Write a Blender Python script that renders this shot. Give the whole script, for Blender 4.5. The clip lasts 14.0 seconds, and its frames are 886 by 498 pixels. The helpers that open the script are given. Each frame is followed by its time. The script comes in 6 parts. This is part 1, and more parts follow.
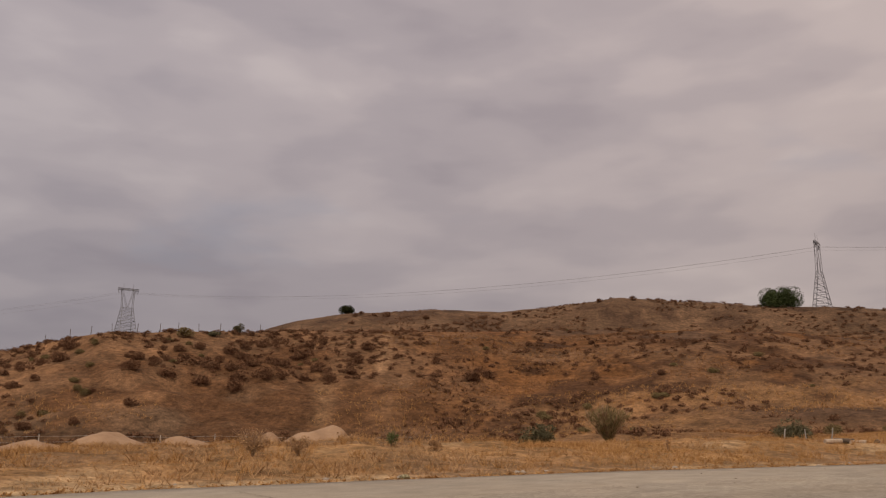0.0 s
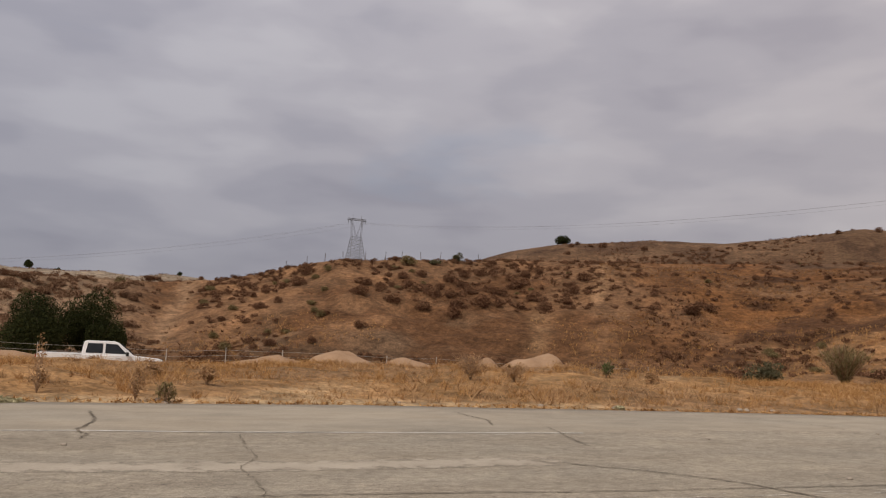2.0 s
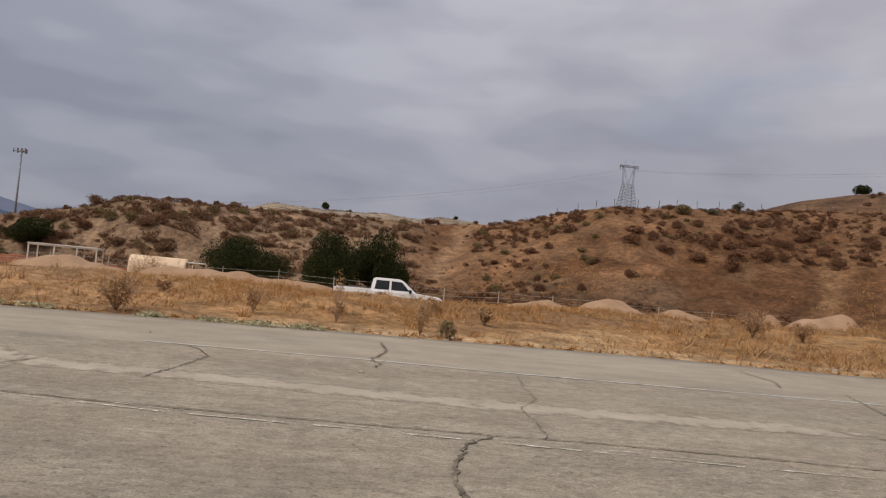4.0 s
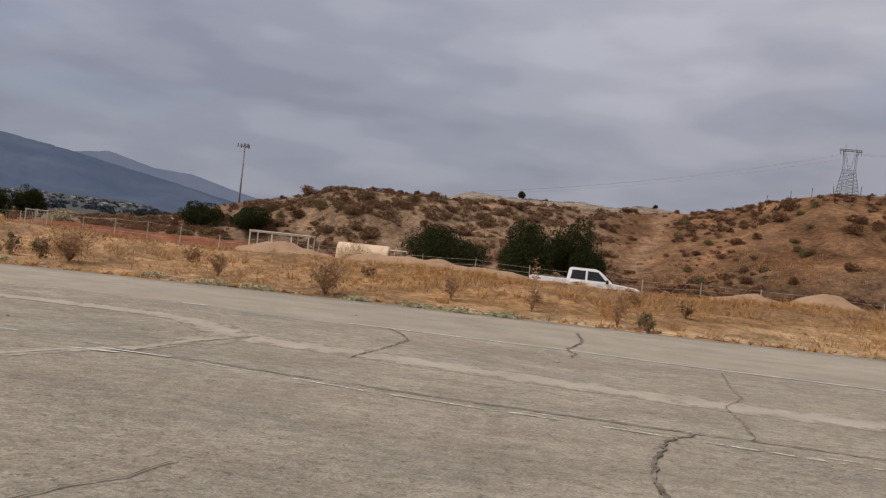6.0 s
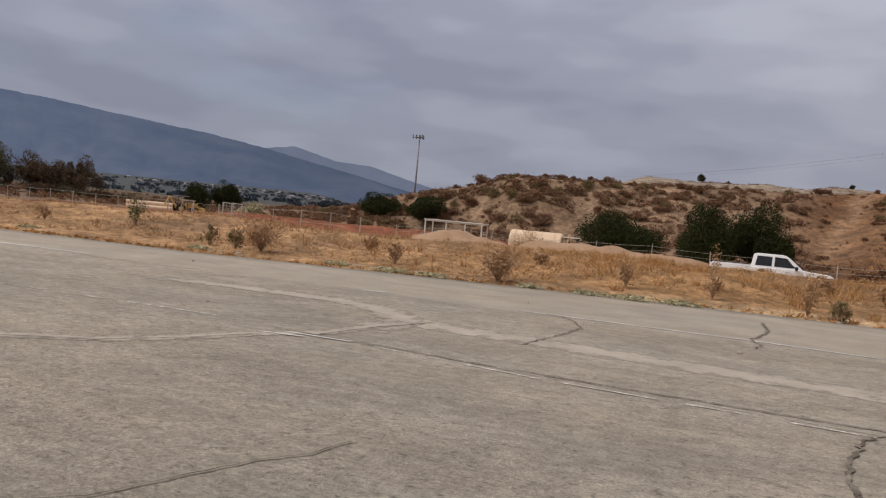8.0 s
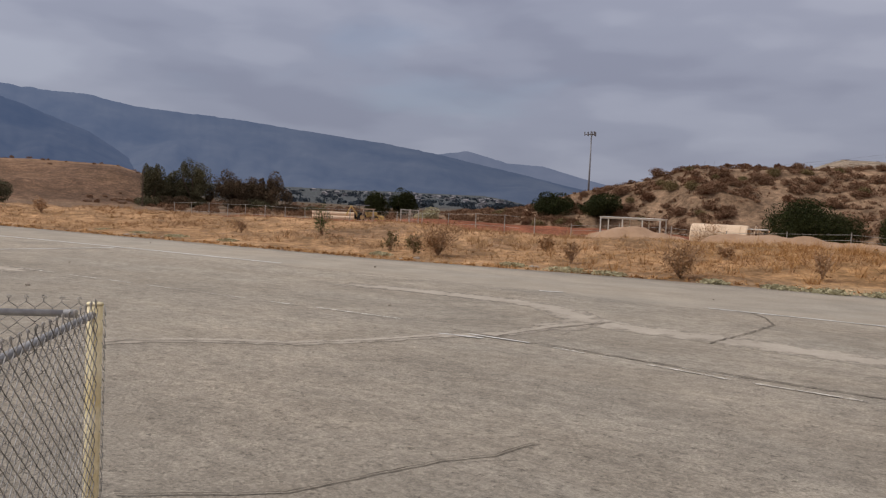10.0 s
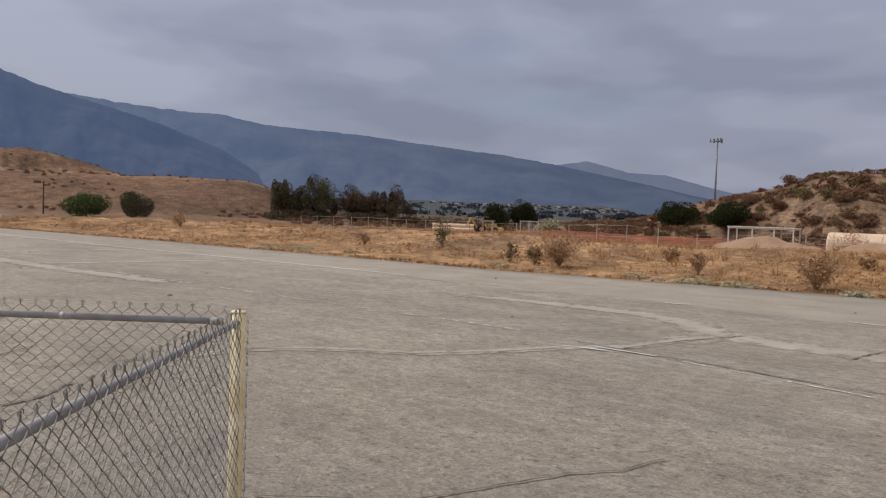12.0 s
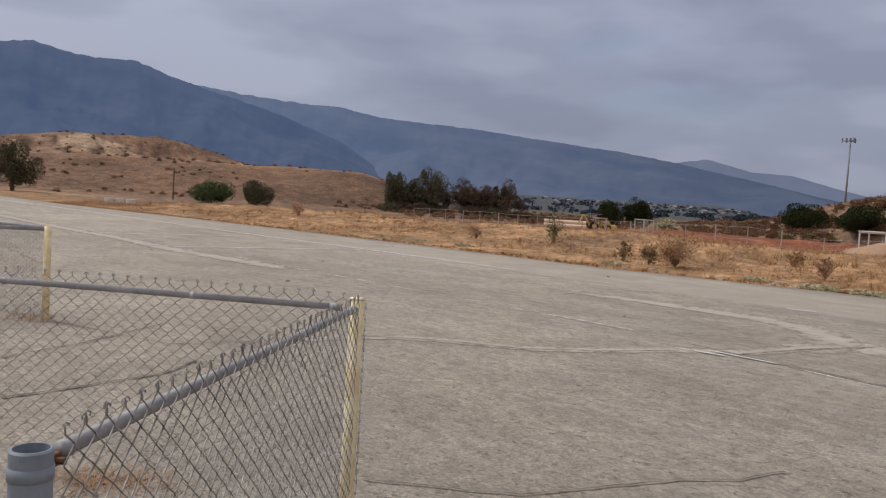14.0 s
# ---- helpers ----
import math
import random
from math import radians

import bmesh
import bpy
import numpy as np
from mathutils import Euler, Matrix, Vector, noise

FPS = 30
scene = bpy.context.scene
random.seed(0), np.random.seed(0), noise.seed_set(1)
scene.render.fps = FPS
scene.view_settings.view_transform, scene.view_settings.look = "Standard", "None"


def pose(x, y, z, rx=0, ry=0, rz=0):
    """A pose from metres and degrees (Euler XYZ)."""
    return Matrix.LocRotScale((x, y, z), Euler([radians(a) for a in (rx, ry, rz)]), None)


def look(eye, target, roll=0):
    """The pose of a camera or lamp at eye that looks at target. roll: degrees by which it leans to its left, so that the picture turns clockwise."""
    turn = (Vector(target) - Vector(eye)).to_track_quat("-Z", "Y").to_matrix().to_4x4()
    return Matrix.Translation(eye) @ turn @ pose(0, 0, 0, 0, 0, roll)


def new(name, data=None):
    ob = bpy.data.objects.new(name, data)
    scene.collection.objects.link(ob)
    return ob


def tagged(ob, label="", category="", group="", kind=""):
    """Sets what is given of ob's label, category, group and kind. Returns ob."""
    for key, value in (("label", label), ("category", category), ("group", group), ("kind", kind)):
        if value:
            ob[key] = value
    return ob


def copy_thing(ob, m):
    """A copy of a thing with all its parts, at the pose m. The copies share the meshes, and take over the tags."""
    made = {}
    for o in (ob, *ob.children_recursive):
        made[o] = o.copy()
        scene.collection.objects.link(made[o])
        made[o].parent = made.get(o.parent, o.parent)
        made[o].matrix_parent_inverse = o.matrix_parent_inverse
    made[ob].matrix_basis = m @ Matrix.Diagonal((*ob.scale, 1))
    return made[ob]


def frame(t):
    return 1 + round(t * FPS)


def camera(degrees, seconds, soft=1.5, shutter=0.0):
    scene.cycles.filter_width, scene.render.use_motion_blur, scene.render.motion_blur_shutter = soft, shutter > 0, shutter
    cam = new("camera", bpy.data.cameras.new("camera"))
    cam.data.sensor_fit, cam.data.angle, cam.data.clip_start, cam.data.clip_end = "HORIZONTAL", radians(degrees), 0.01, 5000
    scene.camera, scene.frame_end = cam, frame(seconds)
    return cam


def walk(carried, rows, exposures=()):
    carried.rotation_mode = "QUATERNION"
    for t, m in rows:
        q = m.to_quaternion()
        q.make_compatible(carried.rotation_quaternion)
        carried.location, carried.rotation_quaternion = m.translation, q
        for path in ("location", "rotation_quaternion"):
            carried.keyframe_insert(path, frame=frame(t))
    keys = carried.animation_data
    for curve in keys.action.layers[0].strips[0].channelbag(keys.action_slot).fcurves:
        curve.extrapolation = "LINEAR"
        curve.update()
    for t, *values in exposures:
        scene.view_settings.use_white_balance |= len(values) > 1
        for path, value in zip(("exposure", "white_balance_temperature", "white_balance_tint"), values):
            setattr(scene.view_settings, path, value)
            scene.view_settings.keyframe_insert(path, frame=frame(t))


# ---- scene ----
EXPOSURES = [(0.0, -0.23, 7650, 19), (0.5, -0.12, 7200, 15), (1.5, -0.07, 6950, 13), (3.0, 0.02, 6700, 11), (6.5, 0.03, 6500, 11), (8.5, 0.03, 6350, 12), (11.0, 0.03, 6250, 12), (14.0, 0.09, 6100, 12)]
cam = camera(56.4, 14.0, soft=1.2)
walk(cam, [
    (0.0, pose(0.001, -0.001, 1.603, 102.04, -0.13, 7.82)),
    (0.5, pose(0.022, -0.012, 1.606, 100.61, -0.51, 9.84)),
    (1.0, pose(0.035, 0.031, 1.599, 99.60, -1.18, 13.52)),
    (1.5, pose(0.044, 0.097, 1.610, 98.35, -2.02, 18.03)),
    (2.0, pose(0.017, 0.131, 1.601, 96.88, -2.55, 22.52)),
    (2.5, pose(-0.114, 0.089, 1.602, 95.67, -2.96, 25.05)),
    (3.0, pose(-0.202, 0.078, 1.602, 94.16, -3.70, 30.81)),
    (3.5, pose(-0.201, 0.146, 1.603, 92.88, -4.68, 36.27)),
    (6.0, pose(-0.240, 0.174, 1.598, 89.81, -6.10, 54.47)),
    (6.5, pose(-0.246, 0.179, 1.598, 89.32, -6.21, 57.04)),
    (7.0, pose(-0.229, 0.187, 1.602, 88.82, -6.15, 59.93)),
    (7.5, pose(-0.227, 0.190, 1.600, 88.30, -5.82, 63.35)),
    (8.0, pose(-0.232, 0.197, 1.604, 87.74, -5.28, 66.47)),
    (8.5, pose(-0.264, 0.216, 1.601, 87.42, -4.52, 70.15)),
    (11.0, pose(-0.262, 0.188, 1.599, 87.12, -1.99, 82.74)),
    (11.5, pose(-0.259, 0.177, 1.597, 87.34, -1.94, 84.89)),
    (12.0, pose(-0.260, 0.167, 1.594, 87.45, -1.98, 86.71)),
    (12.5, pose(-0.276, 0.155, 1.587, 87.41, -2.18, 88.59)),
    (13.0, pose(-0.263, 0.141, 1.587, 87.29, -2.54, 90.73)),
    (13.5, pose(-0.232, 0.138, 1.588, 87.06, -3.09, 92.66)),
    (14.0, pose(-0.268, 0.142, 1.585, 86.71, -3.46, 94.44)),
], EXPOSURES)

# ---- light ----
SUN_UP, SUN_BEARING = 52.0, 165.0
world = bpy.data.worlds.new("overcast_sky")
scene.world = world
world.use_nodes = True
wn, wl = world.node_tree.nodes, world.node_tree.links
wn.clear()
w_out = wn.new("ShaderNodeOutputWorld")
w_mix = wn.new("ShaderNodeMixShader")
w_clear = wn.new("ShaderNodeBackground")
w_cloud = wn.new("ShaderNodeBackground")
w_sky = wn.new("ShaderNodeTexSky")
w_sky.sky_type, w_sky.sun_disc = "NISHITA", False
w_sky.sun_elevation, w_sky.sun_rotation = radians(SUN_UP), radians(-SUN_BEARING)
w_clear.inputs["Strength"].default_value = 0.09
wl.new(w_sky.outputs[0], w_clear.inputs["Color"])
w_dir = wn.new("ShaderNodeTexCoord")
w_sep = wn.new("ShaderNodeSeparateXYZ")
wl.new(w_dir.outputs["Generated"], w_sep.inputs[0])


def w_math(op, a, b=None):
    n = wn.new("ShaderNodeMath")
    n.operation = op
    for k, s in enumerate((a, b)):
        if s is None:
            continue
        if isinstance(s, (int, float)):
            n.inputs[k].default_value = s
        else:
            wl.new(s, n.inputs[k])
    return n.outputs[0]


# soft cloud rolls, wider than tall, that flatten towards the horizon
w_deck = wn.new("ShaderNodeCombineXYZ")
wl.new(w_sep.outputs[0], w_deck.inputs[0])
wl.new(w_sep.outputs[1], w_deck.inputs[1])
wl.new(w_math("MULTIPLY", w_math("POWER", w_math("MAXIMUM", w_sep.outputs[2], 0.0), 0.8), 2.9), w_deck.inputs[2])


def w_noise(scale, detail, rough, shift, wisp=0.25):
    m = wn.new("ShaderNodeVectorMath")
    m.operation = "ADD"
    m.inputs[1].default_value = (shift, shift * 0.7, shift * 0.3)
    wl.new(w_deck.outputs[0], m.inputs[0])
    n = wn.new("ShaderNodeTexNoise")
    n.inputs["Scale"].default_value, n.inputs["Detail"].default_value, n.inputs["Roughness"].default_value = scale, detail, rough
    n.inputs["Distortion"].default_value = wisp
    wl.new(m.outputs[0], n.inputs["Vector"])
    return n.outputs["Fac"]


def w_lobe(bearing, up, width, amount):
    """A thinner (bright) or thicker (dark) stretch of the cloud deck."""
    v = wn.new("ShaderNodeVectorMath")
    v.operation = "DISTANCE"
    a, e = radians(bearing), radians(up)
    v.inputs[1].default_value = (-math.sin(a) * math.cos(e), math.cos(a) * math.cos(e), math.sin(e))
    wl.new(w_dir.outputs["Generated"], v.inputs[0])
    r = wn.new("ShaderNodeMapRange")
    r.interpolation_type = "SMOOTHERSTEP"
    r.inputs[1].default_value, r.inputs[2].default_value = 0.0, radians(width)
    r.inputs[3].default_value, r.inputs[4].default_value = amount, 0.0
    wl.new(v.outputs["Value"], r.inputs[0])
    return r.outputs[0]


def w_ramp(fac, stops):
    r = wn.new("ShaderNodeValToRGB")
    r.color_ramp.interpolation = "EASE"
    while len(r.color_ramp.elements) < len(stops):
        r.color_ramp.elements.new(0.5)
    for e, (p, c) in zip(r.color_ramp.elements, stops):
        e.position, e.color = p, (*c, 1)
    wl.new(fac, r.inputs[0])
    return r.outputs[0]


w_big = w_noise(2.9, 3, 0.42, 3.1, 0.1)
w_small = w_noise(7.5, 4, 0.42, 11.0, 0.15)
w_sum = w_math("ADD", w_math("MULTIPLY", w_big, 0.62), w_math("MULTIPLY", w_small, 0.38))
for _lobe in ((5, 17, 16, 0.03), (-10, 26, 16, -0.06), (30, 24, 16, 0.04), (47, 17, 20, 0.08), (88, 14, 20, -0.07), (112, 16, 20, 0.12), (108, 9, 12, 0.06), (100, 24, 16, 0.08)):
    w_sum = w_math("ADD", w_sum, w_lobe(*_lobe))
w_tone = wn.new("ShaderNodeCombineXYZ")
for _k, _g in ((0, 0.07), (1, 0.0), (2, -0.1)):
    _t = w_math("MULTIPLY_ADD", w_sep.outputs[0], _g)
    _t.node.inputs[2].default_value = 1.0
    wl.new(_t, w_tone.inputs[_k])
w_tint = wn.new("ShaderNodeVectorMath")
w_tint.operation = "MULTIPLY"
wl.new(w_ramp(w_sum, [(0.38, (0.325, 0.317, 0.362)), (0.48, (0.375, 0.366, 0.408)), (0.57, (0.43, 0.417, 0.453)), (0.68, (0.495, 0.481, 0.51))]), w_tint.inputs[0])
wl.new(w_tone.outputs[0], w_tint.inputs[1])
wl.new(w_tint.outputs[0], w_cloud.inputs["Color"])
# the deck is thicker towards the mountains
w_thick = w_math("MULTIPLY_ADD", w_sep.outputs[0], 0.2)
w_thick.node.inputs[2].default_value = 1.07
wl.new(w_math("MULTIPLY", w_thick, w_math("MULTIPLY_ADD", w_math("MINIMUM", w_sep.outputs[2], 0.4), 0.75)), w_cloud.inputs["Strength"])
w_cloud.inputs["Strength"].links[0].from_node.inputs[1].links[0].from_node.inputs[2].default_value = 0.83
wl.new(w_ramp(w_noise(2.6, 4, 0.5, 27.0), [(0.62, (0.96, 0.96, 0.96)), (0.75, (0.75, 0.75, 0.75))]), w_mix.inputs[0])
wl.new(w_clear.outputs[0], w_mix.inputs[1])
wl.new(w_cloud.outputs[0], w_mix.inputs[2])
wl.new(w_mix.outputs[0], w_out.inputs[0])

sun = new("sun", bpy.data.lights.new("sun", "SUN"))
sun.data.energy, sun.data.angle, sun.data.color = 2.6, radians(35), (1.0, 0.955, 0.89)
_b = radians(SUN_BEARING)
sun.matrix_world = look((-math.sin(_b) * 60, math.cos(_b) * 60, 60 * math.tan(radians(SUN_UP))), (0, 0, 0))


# ---- materials ----
def rough_mat(name, c1, c2, scale=3.0, rough=0.9, bump=0.0, bump_scale=30.0, metal=0.0, fine=None, random_by=None, world_space=False, stretch=None, blend=(0.35, 0.65)):
    """Two colours mixed by noise, broken up by a finer noise, with a bump."""
    m = bpy.data.materials.new(name)
    m.use_nodes = True
    n, l = m.node_tree.nodes, m.node_tree.links
    b = n["Principled BSDF"]
    b.inputs["Roughness"].default_value, b.inputs["Metallic"].default_value = rough, metal
    b.inputs["Specular IOR Level"].default_value = 0.05 if random_by == "island" else 0.25
    if world_space:
        src = n.new("ShaderNodeNewGeometry").outputs["Position"]
    else:
        src = n.new("ShaderNodeTexCoord").outputs["Object"]
    if stretch:
        mp = n.new("ShaderNodeMapping")
        mp.vector_type = "TEXTURE"
        mp.inputs["Rotation"].default_value, mp.inputs["Scale"].default_value = (0, 0, stretch[0]), stretch[1]
        l.new(src, mp.inputs[0])
        src = mp.outputs[0]
    t = n.new("ShaderNodeTexNoise")
    t.inputs["Scale"].default_value, t.inputs["Detail"].default_value = scale, 8
    t.inputs["Roughness"].default_value = 0.62
    l.new(src, t.inputs["Vector"])
    r = n.new("ShaderNodeValToRGB")
    r.color_ramp.elements[0].position, r.color_ramp.elements[1].position = blend
    r.color_ramp.elements[0].color, r.color_ramp.elements[1].color = (*c1, 1), (*c2, 1)
    fac = t.outputs["Fac"]
    if random_by == "island":
        fac = n.new("ShaderNodeNewGeometry").outputs["Random Per Island"]
    elif random_by == "object":
        ad = n.new("ShaderNodeMath")
        ad.operation = "ADD"
        ob = n.new("ShaderNodeMath")
        ob.operation = "MULTIPLY_ADD"
        ob.inputs[1].default_value, ob.inputs[2].default_value = 0.4, -0.2
        l.new(n.new("ShaderNodeObjectInfo").outputs["Random"], ob.inputs[0])
        l.new(fac, ad.inputs[0])
        l.new(ob.outputs[0], ad.inputs[1])
        fac = ad.outputs[0]
    l.new(fac, r.inputs[0])
    colour = r.outputs[0]
    if fine:
        f = n.new("ShaderNodeTexNoise")
        f.inputs["Scale"].default_value, f.inputs["Detail"].default_value, f.inputs["Roughness"].default_value = fine[0], 9, 0.8
        l.new(src, f.inputs["Vector"])
        fr = n.new("ShaderNodeMapRange")
        fr.inputs[1].default_value, fr.inputs[2].default_value = 0.3, 0.7
        fr.inputs[3].default_value, fr.inputs[4].default_value = 1 - fine[1], 1 + fine[1]
        l.new(f.outputs["Fac"], fr.inputs[0])
        mu = n.new("ShaderNodeVectorMath")
        mu.operation = "SCALE"
        l.new(colour, mu.inputs[0])
        l.new(fr.outputs[0], mu.inputs["Scale"])
        colour = mu.outputs[0]
    l.new(colour, b.inputs["Base Color"])
    if bump:
        f = n.new("ShaderNodeTexNoise")
        f.inputs["Scale"].default_value, f.inputs["Detail"].default_value = bump_scale, 6
        l.new(src, f.inputs["Vector"])
        bp = n.new("ShaderNodeBump")
        bp.inputs["Strength"].default_value, bp.inputs["Distance"].default_value = bump, 0.3 / bump_scale
        l.new(f.outputs["Fac"], bp.inputs["Height"])
        l.new(bp.outputs[0], b.inputs["Normal"])
    return m


def terrain_mat():
    """Soil and dry growth: the zone's colour broken by clods, tufts and stains."""
    m = bpy.data.materials.new("dry_ground")
    m.use_nodes = True
    n, l = m.node_tree.nodes, m.node_tree.links
    b = n["Principled BSDF"]
    b.inputs["Roughness"].default_value = 0.97
    b.inputs["Specular IOR Level"].default_value = 0.1
    at = n.new("ShaderNodeAttribute")
    at.attribute_name = "zone"
    pos = n.new("ShaderNodeNewGeometry").outputs["Position"]
    colour = at.outputs["Color"]
    for scale, amount, detail in ((0.06, 0.22, 6), (0.4, 0.38, 8), (1.7, 0.42, 7), (7.0, 0.32, 5)):
        t = n.new("ShaderNodeTexNoise")
        t.inputs["Scale"].default_value, t.inputs["Detail"].default_value, t.inputs["Roughness"].default_value = scale, detail, 0.65
        l.new(pos, t.inputs["Vector"])
        fr = n.new("ShaderNodeMapRange")
        fr.inputs[1].default_value, fr.inputs[2].default_value = 0.32, 0.68
        fr.inputs[3].default_value, fr.inputs[4].default_value = 1 - amount, 1 + amount
        l.new(t.outputs["Fac"], fr.inputs[0])
        mu = n.new("ShaderNodeVectorMath")
        mu.operation = "SCALE"
        l.new(colour, mu.inputs[0])
        l.new(fr.outputs[0], mu.inputs["Scale"])
        colour = mu.outputs[0]
    l.new(colour, b.inputs["Base Color"])
    f = n.new("ShaderNodeTexNoise")
    f.inputs["Scale"].default_value, f.inputs["Detail"].default_value = 1.6, 10
    l.new(pos, f.inputs["Vector"])
    bp = n.new("ShaderNodeBump")
    bp.inputs["Strength"].default_value, bp.inputs["Distance"].default_value = 0.9, 0.4
    l.new(f.outputs["Fac"], bp.inputs["Height"])
    l.new(bp.outputs[0], b.inputs["Normal"])
    return m


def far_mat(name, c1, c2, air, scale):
    """A far mountainside, with the haze of the air between painted on as emission."""
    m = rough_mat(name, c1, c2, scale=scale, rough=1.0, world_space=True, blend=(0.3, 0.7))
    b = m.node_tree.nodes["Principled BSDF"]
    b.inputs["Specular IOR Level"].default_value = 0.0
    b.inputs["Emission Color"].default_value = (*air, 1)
    # the painted haze glows stronger towards the runway's far end
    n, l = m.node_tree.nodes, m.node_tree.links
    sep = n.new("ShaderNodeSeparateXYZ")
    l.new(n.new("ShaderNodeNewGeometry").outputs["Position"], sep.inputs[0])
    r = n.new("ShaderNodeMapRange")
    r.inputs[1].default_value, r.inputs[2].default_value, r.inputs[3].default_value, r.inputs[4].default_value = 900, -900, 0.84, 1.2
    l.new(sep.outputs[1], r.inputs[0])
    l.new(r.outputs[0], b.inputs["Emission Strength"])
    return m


def runway_mat():
    """Old asphalt: worn streaks along the runway, coarse pitted stones, a smoother pale margin."""
    m = bpy.data.materials.new("weathered_asphalt")
    m.use_nodes = True
    n, l = m.node_tree.nodes, m.node_tree.links
    b = n["Principled BSDF"]
    b.inputs["Roughness"].default_value, b.inputs["Specular IOR Level"].default_value = 0.93, 0.2
    turn = n.new("ShaderNodeMapping")
    turn.inputs["Rotation"].default_value = (0, 0, -A45)
    l.new(n.new("ShaderNodeNewGeometry").outputs["Position"], turn.inputs[0])
    along = turn.outputs[0]
    sep = n.new("ShaderNodeSeparateXYZ")
    l.new(along, sep.inputs[0])

    def patch(scale, detail, rough, stretch, lo, hi, a, c, twist=0.0):
        mp = n.new("ShaderNodeMapping")
        mp.inputs["Scale"].default_value = (1 / stretch, 1, 1)
        l.new(along, mp.inputs[0])
        t = n.new("ShaderNodeTexNoise")
        t.inputs["Scale"].default_value, t.inputs["Detail"].default_value, t.inputs["Roughness"].default_value = scale, detail, rough
        t.inputs["Distortion"].default_value = twist
        l.new(mp.outputs[0], t.inputs["Vector"])
        r = n.new("ShaderNodeMapRange")
        r.inputs[1].default_value, r.inputs[2].default_value, r.inputs[3].default_value, r.inputs[4].default_value = lo, hi, a, c
        l.new(t.outputs["Fac"], r.inputs[0])
        return r.outputs[0]

    def math_node(op, a, c):
        k = n.new("ShaderNodeMath")
        k.operation = op
        for i, v in enumerate((a, c)):
            if isinstance(v, (int, float)):
                k.inputs[i].default_value = v
            else:
                l.new(v, k.inputs[i])
        return k.outputs[0]

    # 0 in the rough middle, 1 on the smoother margin
    wander = math_node("ADD", sep.outputs[1], patch(0.25, 4, 0.6, 4, 0.3, 0.7, -0.5, 0.5))
    margin = n.new("ShaderNodeMapRange")
    margin.inputs[1].default_value, margin.inputs[2].default_value = 14.3, 15.0
    l.new(wander, margin.inputs[0])
    tone = patch(0.16, 5, 0.55, 2.4, 0.34, 0.66, 0.9, 1.1)
    tone = math_node("MULTIPLY", tone, patch(1.3, 7, 0.66, 1.7, 0.36, 0.64, 0.88, 1.12, 0.4))
    worn = math_node("MULTIPLY", patch(7.5, 8, 0.75, 1.35, 0.38, 0.62, 0.8, 1.18), patch(0.45, 3, 0.5, 2.0, 0.38, 0.62, 0.93, 1.07))
    grain = patch(38, 4, 0.8, 1.0, 0.36, 0.64, 0.74, 1.28)
    pits = patch(16, 7, 0.75, 1.25, 0.35, 0.44, 0.58, 1.0)
    rough_part = math_node("MULTIPLY", math_node("MULTIPLY", worn, grain), math_node("MULTIPLY", pits, 1.26))
    smooth_part = patch(24, 6, 0.78, 1.1, 0.34, 0.66, 0.97, 1.27)
    mix = n.new("ShaderNodeMix")
    l.new(margin.outputs[0], mix.inputs[0])
    l.new(rough_part, mix.inputs[2])
    l.new(smooth_part, mix.inputs[3])
    tone = math_node("MULTIPLY", tone, mix.outputs[0])
    hue = n.new("ShaderNodeMix")
    hue.data_type = "RGBA"
    hue.inputs[6].default_value, hue.inputs[7].default_value = (0.285, 0.25, 0.198, 1), (0.30, 0.255, 0.195, 1)
    l.new(patch(0.5, 4, 0.6, 2.0, 0.35, 0.65, 0.0, 1.0), hue.inputs[0])
    mu = n.new("ShaderNodeVectorMath")
    mu.operation = "SCALE"
    l.new(hue.outputs[2], mu.inputs[0])
    l.new(tone, mu.inputs["Scale"])
    l.new(mu.outputs[0], b.inputs["Base Color"])
    bp = n.new("ShaderNodeBump")
    bp.inputs["Strength"].default_value, bp.inputs["Distance"].default_value = 0.9, 0.012
    l.new(mix.outputs[0], bp.inputs["Height"])
    l.new(bp.outputs[0], b.inputs["Normal"])
    return m


M_GROUND = terrain_mat()
A45 = math.pi / 4
M_RUNWAY = runway_mat()
M_CRACK = rough_mat("crack_filler", (0.085, 0.07, 0.05), (0.27, 0.228, 0.175), scale=3.5, rough=0.95, world_space=True)
M_PAINT = rough_mat("worn_white_paint", (0.42, 0.375, 0.31), (0.72, 0.67, 0.58), scale=5, rough=0.85, fine=(30, 0.25), world_space=True, blend=(0.48, 0.6))
M_LINE = rough_mat("white_line_paint", (0.42, 0.39, 0.34), (0.66, 0.63, 0.58), scale=4, rough=0.85, fine=(30, 0.2), world_space=True)
M_SEAL = rough_mat("pale_sealed_band", (0.325, 0.28, 0.22), (0.42, 0.365, 0.29), scale=1.3, rough=0.92, fine=(28, 0.18), world_space=True)


